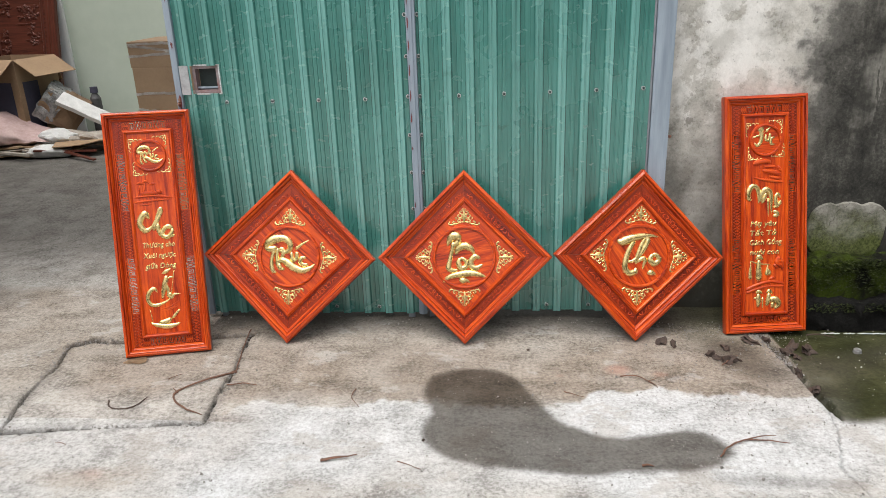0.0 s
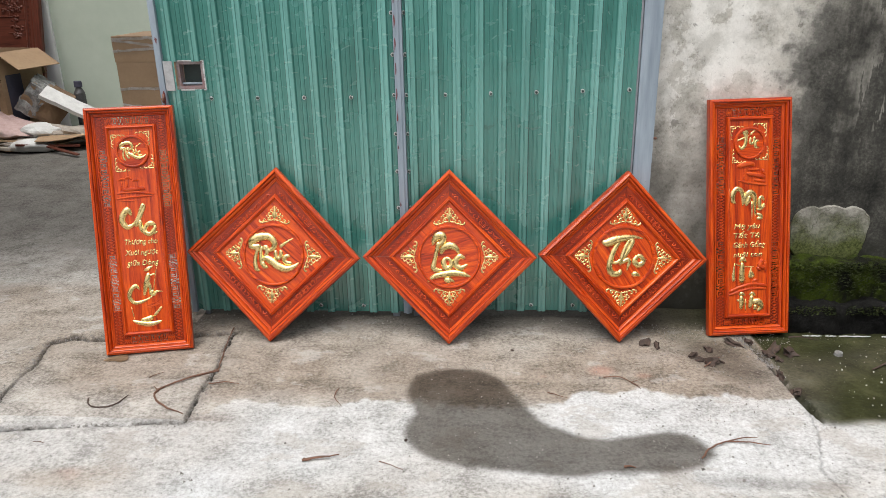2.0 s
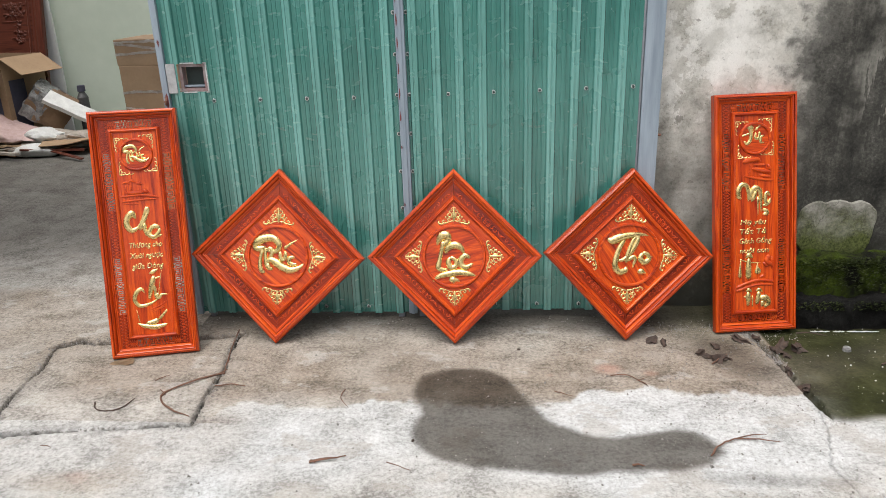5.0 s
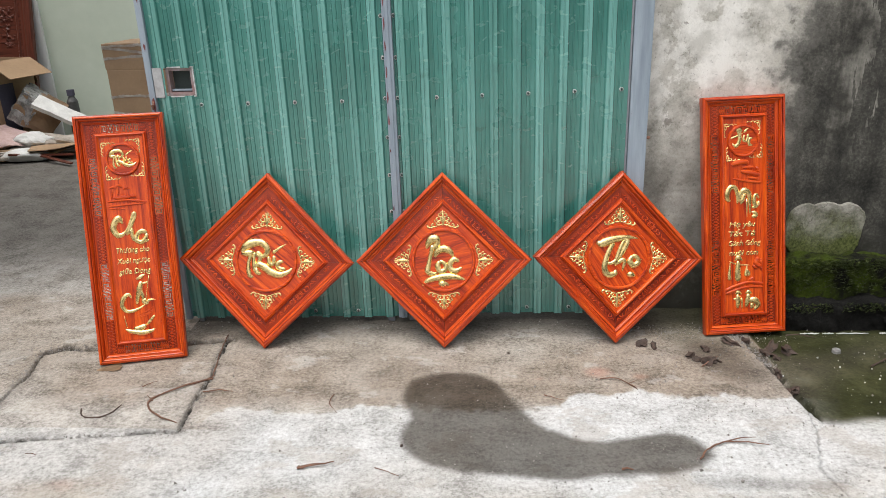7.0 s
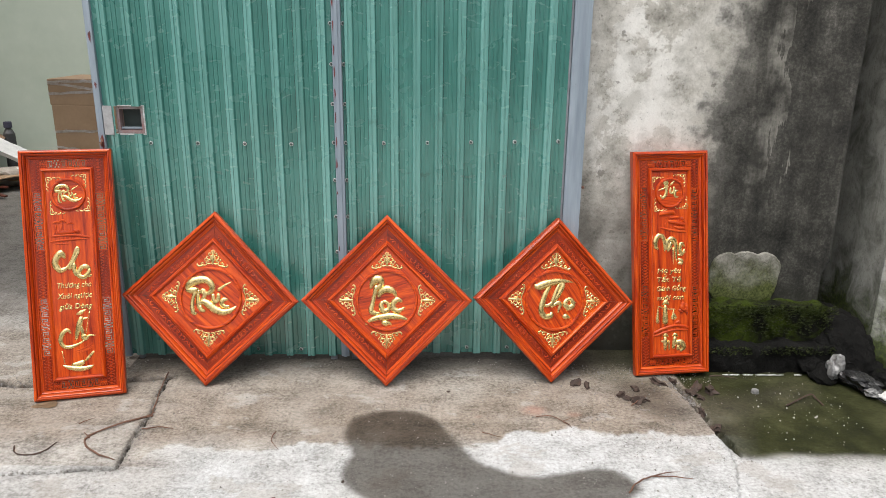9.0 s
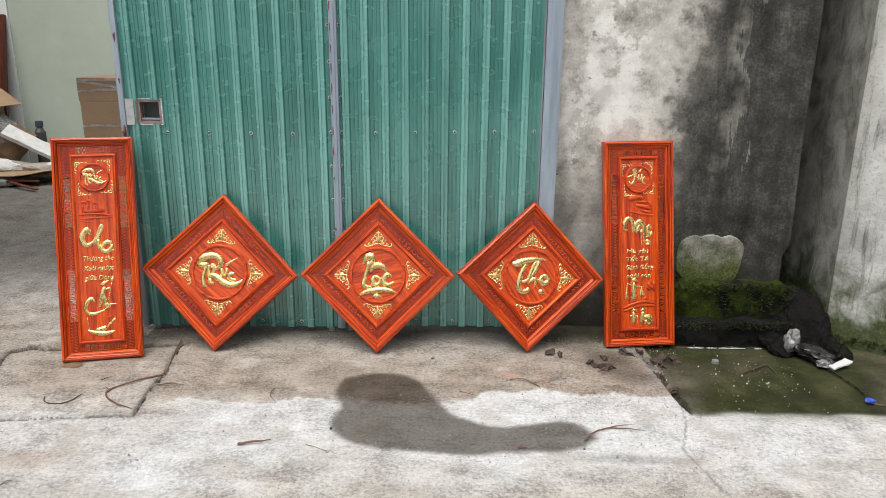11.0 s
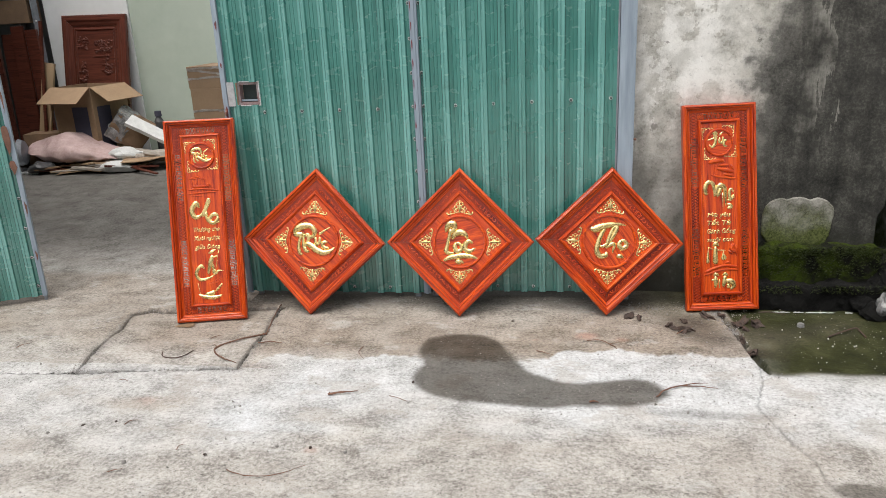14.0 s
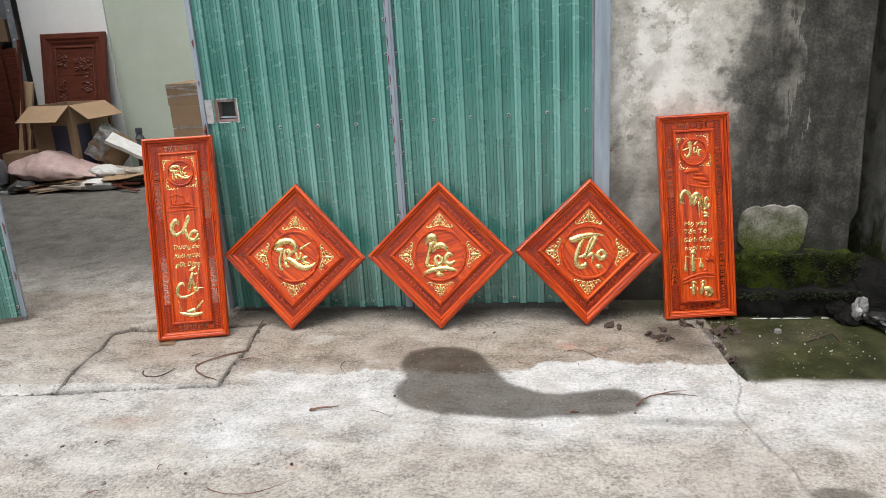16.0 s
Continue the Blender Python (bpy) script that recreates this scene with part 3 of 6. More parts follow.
    for cx, cy, r, much in ((0.81, 3.26, 0.09, 0.4), (0.99, 3.22, 0.07, 0.3), (0.55, 3.2, 0.04, 0.25), (1.46, 2.72, 0.025, 0.3), (-0.31, 2.12, 0.05, 0.25), (-1.2, 2.45, 0.08, 0.2)):
        red = np.maximum(red, much * (1 - smooth_step(0.2, 1.0, np.hypot(X - cx, 1.4 * (Y - cy)) / r + 0.3 * P + 14 * K)))
    coarse = np.clip(1 - smooth_step(1.9, 2.5, Y + 0.15 * P) + 0.6 * smooth_step(3.0, 3.2, Y), 0.0, 1.0)
    dirt_and_shade = 0.97 * (1 - smooth_step(0.001, 0.009, np.minimum(slab + V, front + 0.004) + K))
    dirt_and_shade = np.maximum(dirt_and_shade, 1.0 * (1 - smooth_step(0.014, 0.03, hole + 0.8 * J + K)) * smooth_step(-0.9, -1.35, X))
    dirt_and_shade = np.maximum(dirt_and_shade, 0.9 * (1 - smooth_step(0.004, 0.016, hole + K)))
    dirt_and_shade = np.maximum(dirt_and_shade, 0.75 * (1 - smooth_step(0.002, 0.018, crack_a + 1.6 * J + 2 * K)))
    dirt_and_shade = np.maximum(dirt_and_shade, 0.42 * (1 - smooth_step(0.0, 0.01, np.minimum(crack_b, crack_c + 0.003))))
    dirt_and_shade = np.maximum(dirt_and_shade, 0.25 * (1 - smooth_step(0.0, 0.05, slab + V + K)))
    # shade along the gate foot, put into the colour
    dirt_and_shade = np.maximum(dirt_and_shade, 0.75 * smooth_step(3.58, 3.78, Y + 2 * J) * (Y < 4.0) * (X > -1.2))
    # shade through the gateway and over the workshop floor, also painted
    dirt_and_shade = np.maximum(dirt_and_shade, 0.7 * smooth_step(3.6, 5.4, Y + 0.25 * X + 0.3) * (Y > 3.4) * (X < -1.25))
    dirt_and_shade = np.maximum(dirt_and_shade, 0.68 * smooth_step(3.9, 5.2, Y))
    me = bpy.data.meshes.new("ground")
    ny, nx = X.shape
    idx = np.arange(nx * ny).reshape(ny, nx)
    quads = np.stack([idx[:-1, :-1], idx[:-1, 1:], idx[1:, 1:], idx[1:, :-1]], -1).reshape(-1, 4)
    me.from_pydata(np.stack([X, Y, Z], -1).reshape(-1, 3).tolist(), [], quads.tolist())
    for name, val in (("wet", wet_amount), ("moss", moss), ("pale", pale), ("dirt_and_shade", dirt_and_shade), ("brown", brown), ("red", red), ("coarse", coarse)):
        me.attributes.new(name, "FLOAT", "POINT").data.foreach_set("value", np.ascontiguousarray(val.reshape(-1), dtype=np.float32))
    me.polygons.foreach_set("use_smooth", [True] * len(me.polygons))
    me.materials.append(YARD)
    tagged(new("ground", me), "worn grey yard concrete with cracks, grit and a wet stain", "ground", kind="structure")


build_ground()


# ---- walls ----
def structure(name, bm, mat, label, category="wall", m=None, smooth=False):
    return solid(name, bm, mat, label, category, kind="structure", m=m, smooth=smooth)


wall = cut_box((0, 0, -0.1), (1.355, 1.6, 3.2), 0.055)
for v in wall.verts:
    if v.co.y < 0.01:
        v.co.y += 0.007 * noise.noise(v.co * 5) + 0.003 * noise.noise(v.co * 17)
    if v.co.x > 1.32:
        v.co.x += 0.007 * noise.noise(v.co * 4) - (0.03 if v.co.z < 0.5 else 0)
structure("wall_east", wall, CEMENT, "old cement wall black with mould towards the corner", m=pose(1.075, 3.92, 0))
plinth = cut_box((1.66, 3.79, -0.1), (2.41, 3.93, 0.305), 0.025)
structure("plinth_upper", roughen(roughen(plinth, 0.028, 7, 1), 0.012, 28, 2), MOSSY, "dark mossy wall footing", "footing", smooth=True)
plinth = cut_box((1.58, 3.69, -0.1), (2.42, 3.8, 0.125), 0.025)
structure("plinth_lower", roughen(roughen(plinth, 0.03, 8, 5), 0.014, 28, 3), RUBBLE, "black wet foot of the wall", "footing", smooth=True)
block = prism(bmesh.new(), [(2.63, 3.77), (5.9, 1.6), (6.2, 2.1), (2.9, 6.0), (2.68, 5.6), (2.665, 4.25)], -0.1, 3.6)
for f in list(block.faces):
    if abs(f.normal.z) < 0.1 and f.calc_center_median().y < 4.5:
        bmesh.ops.subdivide_edges(block, edges=f.edges[:], cuts=6, use_grid_fill=True)
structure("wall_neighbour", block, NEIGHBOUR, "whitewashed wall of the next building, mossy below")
# unseen, added to stop light coming through the gap
structure("wall_gap_end", boxed((2.36, 5.3, -0.1), (2.75, 5.5, 3.6)), PLAIN, "unseen block added to keep the gap between walls dark")

# workshop behind the gate
structure("wall_back_green", boxed((-4.38, 8.25, 0), (4.0, 8.45, 4.0)), GREEN_WALL, "pale green distempered workshop wall")
structure("wall_back_white", boxed((-5.47, 8.23, 0), (-4.383, 8.45, 4.0)), WHITE_WALL, "white distempered workshop wall")
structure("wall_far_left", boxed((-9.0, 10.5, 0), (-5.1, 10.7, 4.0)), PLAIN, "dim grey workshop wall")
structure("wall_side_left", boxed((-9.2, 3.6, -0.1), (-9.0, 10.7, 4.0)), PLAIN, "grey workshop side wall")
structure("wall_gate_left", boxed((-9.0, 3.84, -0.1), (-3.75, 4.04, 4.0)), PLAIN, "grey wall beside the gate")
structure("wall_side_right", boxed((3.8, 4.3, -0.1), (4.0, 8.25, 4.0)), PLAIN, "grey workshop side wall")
# made-up walls out of sight, to block low sky and darken reflections
structure("wall_opposite", boxed((-9.0, -8.2, -0.1), (9.0, -8.0, 2.4)), PLAIN, "unseen low grey wall added to cut low sky light")
structure("wall_yard_left", boxed((-9.2, -8.2, -0.1), (-9.0, 3.6, 4.0)), PLAIN, "unseen grey wall added to cut light from the side")
structure("wall_yard_right", boxed((7.0, -8.0, -0.1), (7.2, 1.5, 4.0)), PLAIN, "unseen grey wall added to cut light from the side")
# unseen roof, added only over the part that has to be dark
structure("ceiling", boxed((-9.2, 3.6, 4.0), (-5.65, 10.8, 4.08)), ROOFING, "unseen grey sheet roof added to darken the workshop on the left", "ceiling")


# ---- gate of green tin ----
PITCH = 0.1085


def tin_profile(x0, x1, first, extra=(), pitch=PITCH):
    """(x, y) points of a ribbed sheet from x0 to x1, with a rib centred at first and every pitch."""
    pts = {round(x0, 4): None, round(x1, 4): None}
    n0 = int(math.floor((x0 - first) / pitch)) - 1
    for k in range(n0, n0 + int((x1 - x0) / pitch) + 4):
        c = first + k * pitch
        for dx, y in ((-0.024, 0.0), (-0.017, -0.017), (-0.0045, -0.0175), (-0.003, -0.0135), (0.001, -0.0135), (0.0025, -0.0175), (0.017, -0.017), (0.023, 0.0), (0.038, 0.0), (0.0395, -0.0028), (0.0435, -0.0028), (0.045, 0.0), (0.058, 0.0), (0.0595, -0.0028), (0.0635, -0.0028), (0.065, 0.0)):
            if x0 < c + dx < x1:
                pts[round(c + dx, 4)] = y
    xs = sorted(x for x, y in pts.items() if y is not None)
    ys = [pts[x] for x in xs]
    allx = sorted(set(xs) | {x0, x1} | set(extra))
    return [(x, float(np.interp(x, xs, ys))) for x in allx]


def tin_sheet(x0, x1, z0, z1, first, hole=None, dent=0.0, pitch=PITCH):
    bm = bmesh.new()
    zs = sorted({z0, z1, *np.linspace(z0, z1, 14)[1:-1].tolist()} | (set(hole[2:]) if hole else set()))
    prof = tin_profile(x0, x1, first, hole[:2] if hole else (), pitch)
    for back in (0.0, 0.0012):
        rows = [[bm.verts.new((x, y + back + dent * noise.noise(Vector((x * 2.1, z * 1.9, 4.0))), z)) for x, y in prof] for z in zs]
        for a, b, za in zip(rows, rows[1:], zs):
            for i in range(len(prof) - 1):
                if hole and hole[0] <= prof[i][0] < hole[1] and hole[2] <= za < hole[3]:
                    continue
                bm.faces.new((a[i], a[i + 1], b[i + 1], b[i]))
    return bm


def screw_mesh():
    bm = bmesh.new()
    bmesh.ops.create_cone(bm, cap_ends=True, segments=14, radius1=0.0105, radius2=0.0095, depth=0.003, matrix=pose(0, -0.0015, 0, 90))
    washer = len(bm.faces)
    bmesh.ops.create_cone(bm, cap_ends=True, segments=6, radius1=0.0068, radius2=0.006, depth=0.008, matrix=pose(0, -0.006, 0, 90))
    bm.faces.ensure_lookup_table()
    for f in bm.faces[washer:]:
        f.material_index = 1
    me = mesh_of("screw", bm, RUBBER, False)
    me.materials.append(STEEL)
    return me


SCREW = screw_mesh()


def put_screws(parent, places):
    for x, y, z in places:
        s = new("screw", SCREW)
        s.parent, s.location = parent, (x, y, z)


def scabs(name, parent, mat, x0, x1, y, marks):
    """Thin flakes of primer or rust on an upright strip, each a piece of its own."""
    for i, (z, h) in enumerate(marks):
        bm = bmesh.new()
        n = 11
        ring = []
        for k in range(n):
            a = 2 * math.pi * k / n
            r = 1 + 0.7 * noise.noise(Vector((k * 1.7, i * 3.1 + z, 0)))
            ring.append(bm.verts.new(((x0 + x1) / 2 + (x1 - x0) / 2 * min(r, 1.0) * (0.55 + 0.45 * math.sin(a + 0.4 * i)) * math.cos(a), y, z + h / 2 * r * math.sin(a))))
        bm.faces.new(ring)
        back = [bm.verts.new((v.co.x, y + 0.0012, v.co.z)) for v in ring]
        for k in range(n):
            bm.faces.new((ring[k], ring[(k + 1) % n], back[(k + 1) % n], back[k]))
        part(name, bm, mat, parent)


def gate_left():
    g = thing("gate_leaf", pose(0, 3.79, 0), "closed gate leaf of ribbed green tin with a square latch hole", "gate", "gate leaves")
    part("tin_sheet", tin_sheet(-1.222, -0.124, 0.028, 2.7, -0.179, (-1.166, -1.035, 1.176, 1.305), 0.003, 0.1108), TIN, g)
    part("edge_tube", boxed((-1.252, -0.02, 0.02), (-1.222, 0.035, 2.7), 0.004), PAINT, g, "grey-blue steel edge tube with red primer scabs")
    scabs("primer_scab", g, PRIMER, -1.246, -1.226, -0.0215, [(1.62, 0.06), (1.4, 0.035), (1.13, 0.09)])
    part("bottom_rail", boxed((-1.215, 0.003, 0.035), (-0.13, 0.038, 0.075), 0.003), PAINT, g)
    part("hinge_foot", boxed((-1.19, 0.0, -0.002), (-1.165, 0.03, 0.04), 0.003), DARK_STEEL, g)
    part("hinge_foot", boxed((-0.19, 0.0, -0.002), (-0.155, 0.03, 0.04), 0.003), DARK_STEEL, g)
    # latch hole with its steel lining
    hole = bmesh.new()
    for lo, hi in (((-1.166, 0.004, 1.176), (-1.151, 0.05, 1.305)), ((-1.05, 0.004, 1.176), (-1.035, 0.05, 1.305)), ((-1.151, 0.004, 1.29), (-1.05, 0.05, 1.305)), ((-1.151, 0.004, 1.176), (-1.05, 0.05, 1.19))):
        box(hole, lo, hi, 0.002)
    part("latch_frame", hole, SCRAPED, g, "square latch frame of scraped red-primed steel")
    rim = bmesh.new()
    for lo, hi in (((-1.172, -0.003, 1.17), (-1.03, 0.0, 1.176)), ((-1.172, -0.003, 1.305), (-1.03, 0.0, 1.31)), ((-1.035, -0.003, 1.17), (-1.029, 0.0, 1.31))):
        box(rim, lo, hi)
    part("hole_rim", rim, STEEL, g)
    part("latch_bar", boxed((-1.151, 0.016, 1.196), (-1.05, 0.03, 1.205), 0.002), PAINT, g)
    part("latch_plate", boxed((-1.218, -0.0215, 1.172), (-1.174, -0.018, 1.308), 0.0015), GALVANISED, g, "scuffed bare steel latch plate")
    part("inner_panel", boxed((-1.15, 0.05, 1.18), (-1.05, 0.054, 1.3)), RUBBER, g)
    part("bolt_ring", tube(bmesh.new(), [(-1.236, -0.028, 1.155), (-1.228, -0.042, 1.142), (-1.234, -0.036, 1.122), (-1.242, -0.028, 1.138)], [0.005] * 4), RUST, g)
    put_screws(g, [(-1.012 + 0.2235 * k, 0.0, 1.132) for k in range(4)] + [(-1.012 + 0.2235 * k, 0.0, 0.06) for k in range(4)])
    put_screws(g, [(-0.137, -0.001, 1.69 - 0.183 * k) for k in range(9)])
    return g


def gate_right():
    g = thing("gate_leaf", pose(0, 3.79, 0), "closed gate leaf of ribbed green tin without a hole", "gate", "gate leaves")
    part("tin_sheet", tin_sheet(-0.088, 0.972, 0.045, 2.7, 0.0506, None, 0.003, 0.1047), TIN, g)
    part("bottom_rail", boxed((-0.085, 0.003, 0.05), (0.968, 0.038, 0.09), 0.003), PAINT, g)
    part("hinge_foot", boxed((-0.08, 0.0, -0.002), (-0.05, 0.03, 0.05), 0.003), DARK_STEEL, g)
    part("hinge_foot", boxed((0.93, 0.0, -0.002), (0.955, 0.03, 0.05), 0.003), DARK_STEEL, g)
    put_screws(g, [(0.101 + 0.2105 * k, 0.0, 1.14 + 0.004 * k) for k in range(5)] + [(0.101 + 0.2105 * k, 0.0, 0.075) for k in range(5)])
    put_screws(g, [(-0.079, -0.001, 1.69 - 0.183 * k) for k in range(9)])
    return g


gate_left()
gate_right()
stile = thing("gate_stile", pose(0, 3.79, 0), "grey-blue steel meeting stile with red primer marks", "gate post")
part("tube", boxed((-0.13, -0.028, 0.03), (-0.088, 0.03, 2.7), 0.004), PAINT, stile)
part("lap_strip", boxed((-0.116, -0.034, 0.03), (-0.101, -0.0285, 2.7), 0.002), PAINT, stile)
scabs("primer_scab", stile, PRIMER, -0.129, -0.118, -0.0295, [(1.78, 0.06), (1.68, 0.05), (1.575, 0.055), (1.47, 0.06), (1.37, 0.055), (1.265, 0.05), (1.15, 0.05), (1.045, 0.045), (0.62, 0.03), (0.9, 0.02)])
post = thing("gate_post", pose(0, 3.8, 0), "tall grey-blue painted steel gate post by the wall", "gate post")
part("tube", boxed((0.984, -0.02, -0.02), (1.068, 0.1, 3.0), 0.006), PAINT, post)
part("hinge_strip", boxed((0.973, -0.01, 0.02), (0.982, 0.03, 2.7), 0.002), DARK_STEEL, post)
part("bolt", tube(bmesh.new(), [(1.068, 0.0, 0.93), (1.079, -0.004, 0.93), (1.084, -0.004, 0.93)], [0.006, 0.008, 0.005]), RUST, post)
structure("lintel", boxed((-3.75, 3.86, 2.72), (1.3, 4.04, 4.0)), PLAIN, "grey wall over the gate")

# the leaf that stands open
leaf = thing("gate_leaf", pose(-2.553, 3.665, 0, 0, 0, 30), "green tin gate leaf swung open, rusty along its edge", "gate", "gate leaves")
part("tin_sheet", tin_sheet(-1.15, -0.03, 0.035, 2.7, -0.075, None, 0.004), TIN, leaf)
part("edge_tube", boxed((-0.034, -0.012, 0.03), (-0.006, 0.03, 2.7), 0.004), PAINT, leaf, "scraped grey-blue steel edge tube")
scabs("rust_patch", leaf, RUST, -0.07, -0.006, -0.0205, [(1.02, 0.2), (0.86, 0.08)])
scabs("rust_scab", leaf, RUST, -0.03, -0.01, -0.0135, [(1.5, 0.2), (1.25, 0.14), (0.6, 0.1), (0.3, 0.06)])
part("bottom_rail", boxed((-1.15, 0.003, 0.035), (-0.04, 0.038, 0.075), 0.003), PAINT, leaf)
part("foot", boxed((-0.03, 0.0, -0.002), (-0.012, 0.02, 0.035), 0.003), DARK_STEEL, leaf)
put_screws(leaf, [(-0.047, -0.004, 0.1 + 0.19 * k) for k in range(12)])


# ---- carved plaques ----
def rail(length, profile):
    """A mitred moulding along X, inset towards +Z, its face towards -Y. profile: (inset, y)."""
    bm = bmesh.new()
    length -= 0.0014
    a = [bm.verts.new((-(length / 2 - d), y, d)) for d, y in profile]
    b = [bm.verts.new((length / 2 - d, y, d)) for d, y in profile]
    n = len(profile)
    for i in range(n):
        bm.faces.new((a[i], a[(i + 1) % n], b[(i + 1) % n], b[i]))
    bm.faces.new(a[::-1])
    bm.faces.new(b)
    return bm


def outer_profile(w):
    return [(0, 0.046), (0, 0.012), (0.0012, 0.007), (0.0035, 0.0065), (0.0045, 0.002), (0.009, 0.0), (w * 0.26, -0.003), (w * 0.35, -0.002), (w * 0.375, 0.009), (w * 0.42, 0.009), (w * 0.44, 0.004), (w * 0.52, 0.006), (w * 0.62, 0.013), (w * 0.65, 0.023), (w * 0.71, 0.023), (w * 0.73, 0.019), (w * 0.79, 0.0205), (w * 0.87, 0.0245), (w * 0.93, 0.0248), (w, 0.03), (w, 0.046)]


def inner_profile(w):
    return [(0, 0.04), (0, 0.02), (w * 0.08, 0.0175), (w * 0.13, 0.0175), (w * 0.17, 0.0125), (w * 0.32, 0.008), (w * 0.5, 0.007), (w * 0.64, 0.0105), (w * 0.76, 0.0165), (w * 0.82, 0.0165), (w * 0.86, 0.02), (w, 0.022), (w, 0.04)]


def stroke(bm, pts, y, flat=0.55, k=0.001, steps=6):
    """A rounded ribbon of carving: (x, z, half width) in millimetres, raised from the plane y."""
    line = curve_through([(x * k, z * k, r * k) for x, z, r in pts], steps)
    rings = []
    for i, q in enumerate(line):
        d = line[min(i + 1, len(line) - 1)] - line[max(i - 1, 0)]
        d = Vector((d.x, d.y)).normalized()
        side, r = Vector((-d.y, d.x)), max(q.z, 0.0004)
        base = Vector((q.x, q.y))
        if i in (0, len(line) - 1):
            base += d * r * (0.45 if i else -0.45)
            r *= 0.5
        ring = []
        for c, h in ((1.0, -0.002), (0.92, 0.45), (0.5, 0.9), (0.0, 1.0), (-0.5, 0.9), (-0.92, 0.45), (-1.0, -0.002)):
            p = base + side * r * c
            ring.append(bm.verts.new((p.x, y + 0.001 - flat * r * h - 0.001 * (h > 0), p.y)))
        rings.append(ring)
    for a, b in zip(rings, rings[1:]):
        for j in range(6):
            bm.faces.new((a[j], a[j + 1], b[j + 1], b[j]))
    bm.faces.new(rings[0])
    bm.faces.new(rings[-1][::-1])
    return bm


def strokes(lines, y, flat=0.55, k=0.001, shift=(0, 0), size=1.0, wide=1.0):
    bm = bmesh.new()
    for line in lines:
        stroke(bm, [(shift[0] + (x - 0) * size, shift[1] + z * size, r * size * wide) for x, z, r in line], y, flat, k)
    return bm


def bar(bm, x0, z0, x1, z1, w, y0, y1):
    """A straight strip of fretwork between two points."""
    d = Vector((x1 - x0, z1 - z0)).normalized() * w / 2
    s = Vector((-d.y, d.x))
    c = [(x0 - d.x + s.x, z0 - d.y + s.y), (x1 + d.x + s.x, z1 + d.y + s.y), (x1 + d.x - s.x, z1 + d.y - s.y), (x0 - d.x - s.x, z0 - d.y - s.y)]
    f = [bm.verts.new((x, y0, z)) for x, z in c]
    b = [bm.verts.new((x, y1, z)) for x, z in c]
    bm.faces.new(f)
    bm.faces.new(b[::-1])
    for i in range(4):
        bm.faces.new((f[i], b[i], b[(i + 1) % 4], f[(i + 1) % 4]))


def fret(bm, length, w, y0, y1):
    """Pierced key-fret along X in a band of width w about z = 0: nested keys between panels of crossed bars."""
    n = max(4, int(round(length / (w * 0.72))))
    u = length / n
    h = w / 2
    t = 0.0032
    for i in range(n):
        x = -length / 2 + i * u
        if i % 3 == 1:
            t = 0.0034
            for k in range(2):
                bar(bm, x + u * k / 2, -h * 0.9, x + u * (k + 1) / 2, h * 0.9, t, y0, y1)
                bar(bm, x + u * (k + 1) / 2, -h * 0.9, x + u * k / 2, h * 0.9, t, y0, y1)
        else:
            t = 0.004
            a, b, c, d = x + u * 0.08, x + u * 0.92, -h * 0.74, h * 0.74
            bar(bm, a, c, b, c, t, y0, y1)
            bar(bm, a, c, a, d, t, y0, y1)
            bar(bm, a, d, x + u * 0.7, d, t, y0, y1)
            bar(bm, x + u * 0.7, d, x + u * 0.7, -h * 0.3, t, y0, y1)
            bar(bm, x + u * 0.7, -h * 0.3, x + u * 0.36, -h * 0.3, t, y0, y1)
            bar(bm, x + u * 0.36, -h * 0.3, x + u * 0.36, h * 0.3, t, y0, y1)
            bar(bm, b, c, b, h, t, y0, y1)
            bar(bm, x + u * 0.5, -h, x + u * 0.5, c, t, y0, y1)
            bar(bm, x, h * 0.2, a, h * 0.2, t, y0, y1)
            bar(bm, b, 0, x + u, 0, t, y0, y1)
    return bm


def diaper(bm, length, w, y):
    """Low relief of crossed ribs and small flowers on a solid band."""
    n = max(3, int(length / (w * 0.4)))
    u = length / n
    for i in range(n):
        x = -length / 2 + i * u
        bar(bm, x, -w * 0.4, x + u, w * 0.4, 0.0019, y - 0.0035, y + 0.001)
        bar(bm, x + u, -w * 0.4, x, w * 0.4, 0.0019, y - 0.0035, y + 0.001)
        bar(bm, x + u * 0.38, 0, x + u * 0.62, 0, 0.007, y - 0.003, y + 0.001)
    return bm


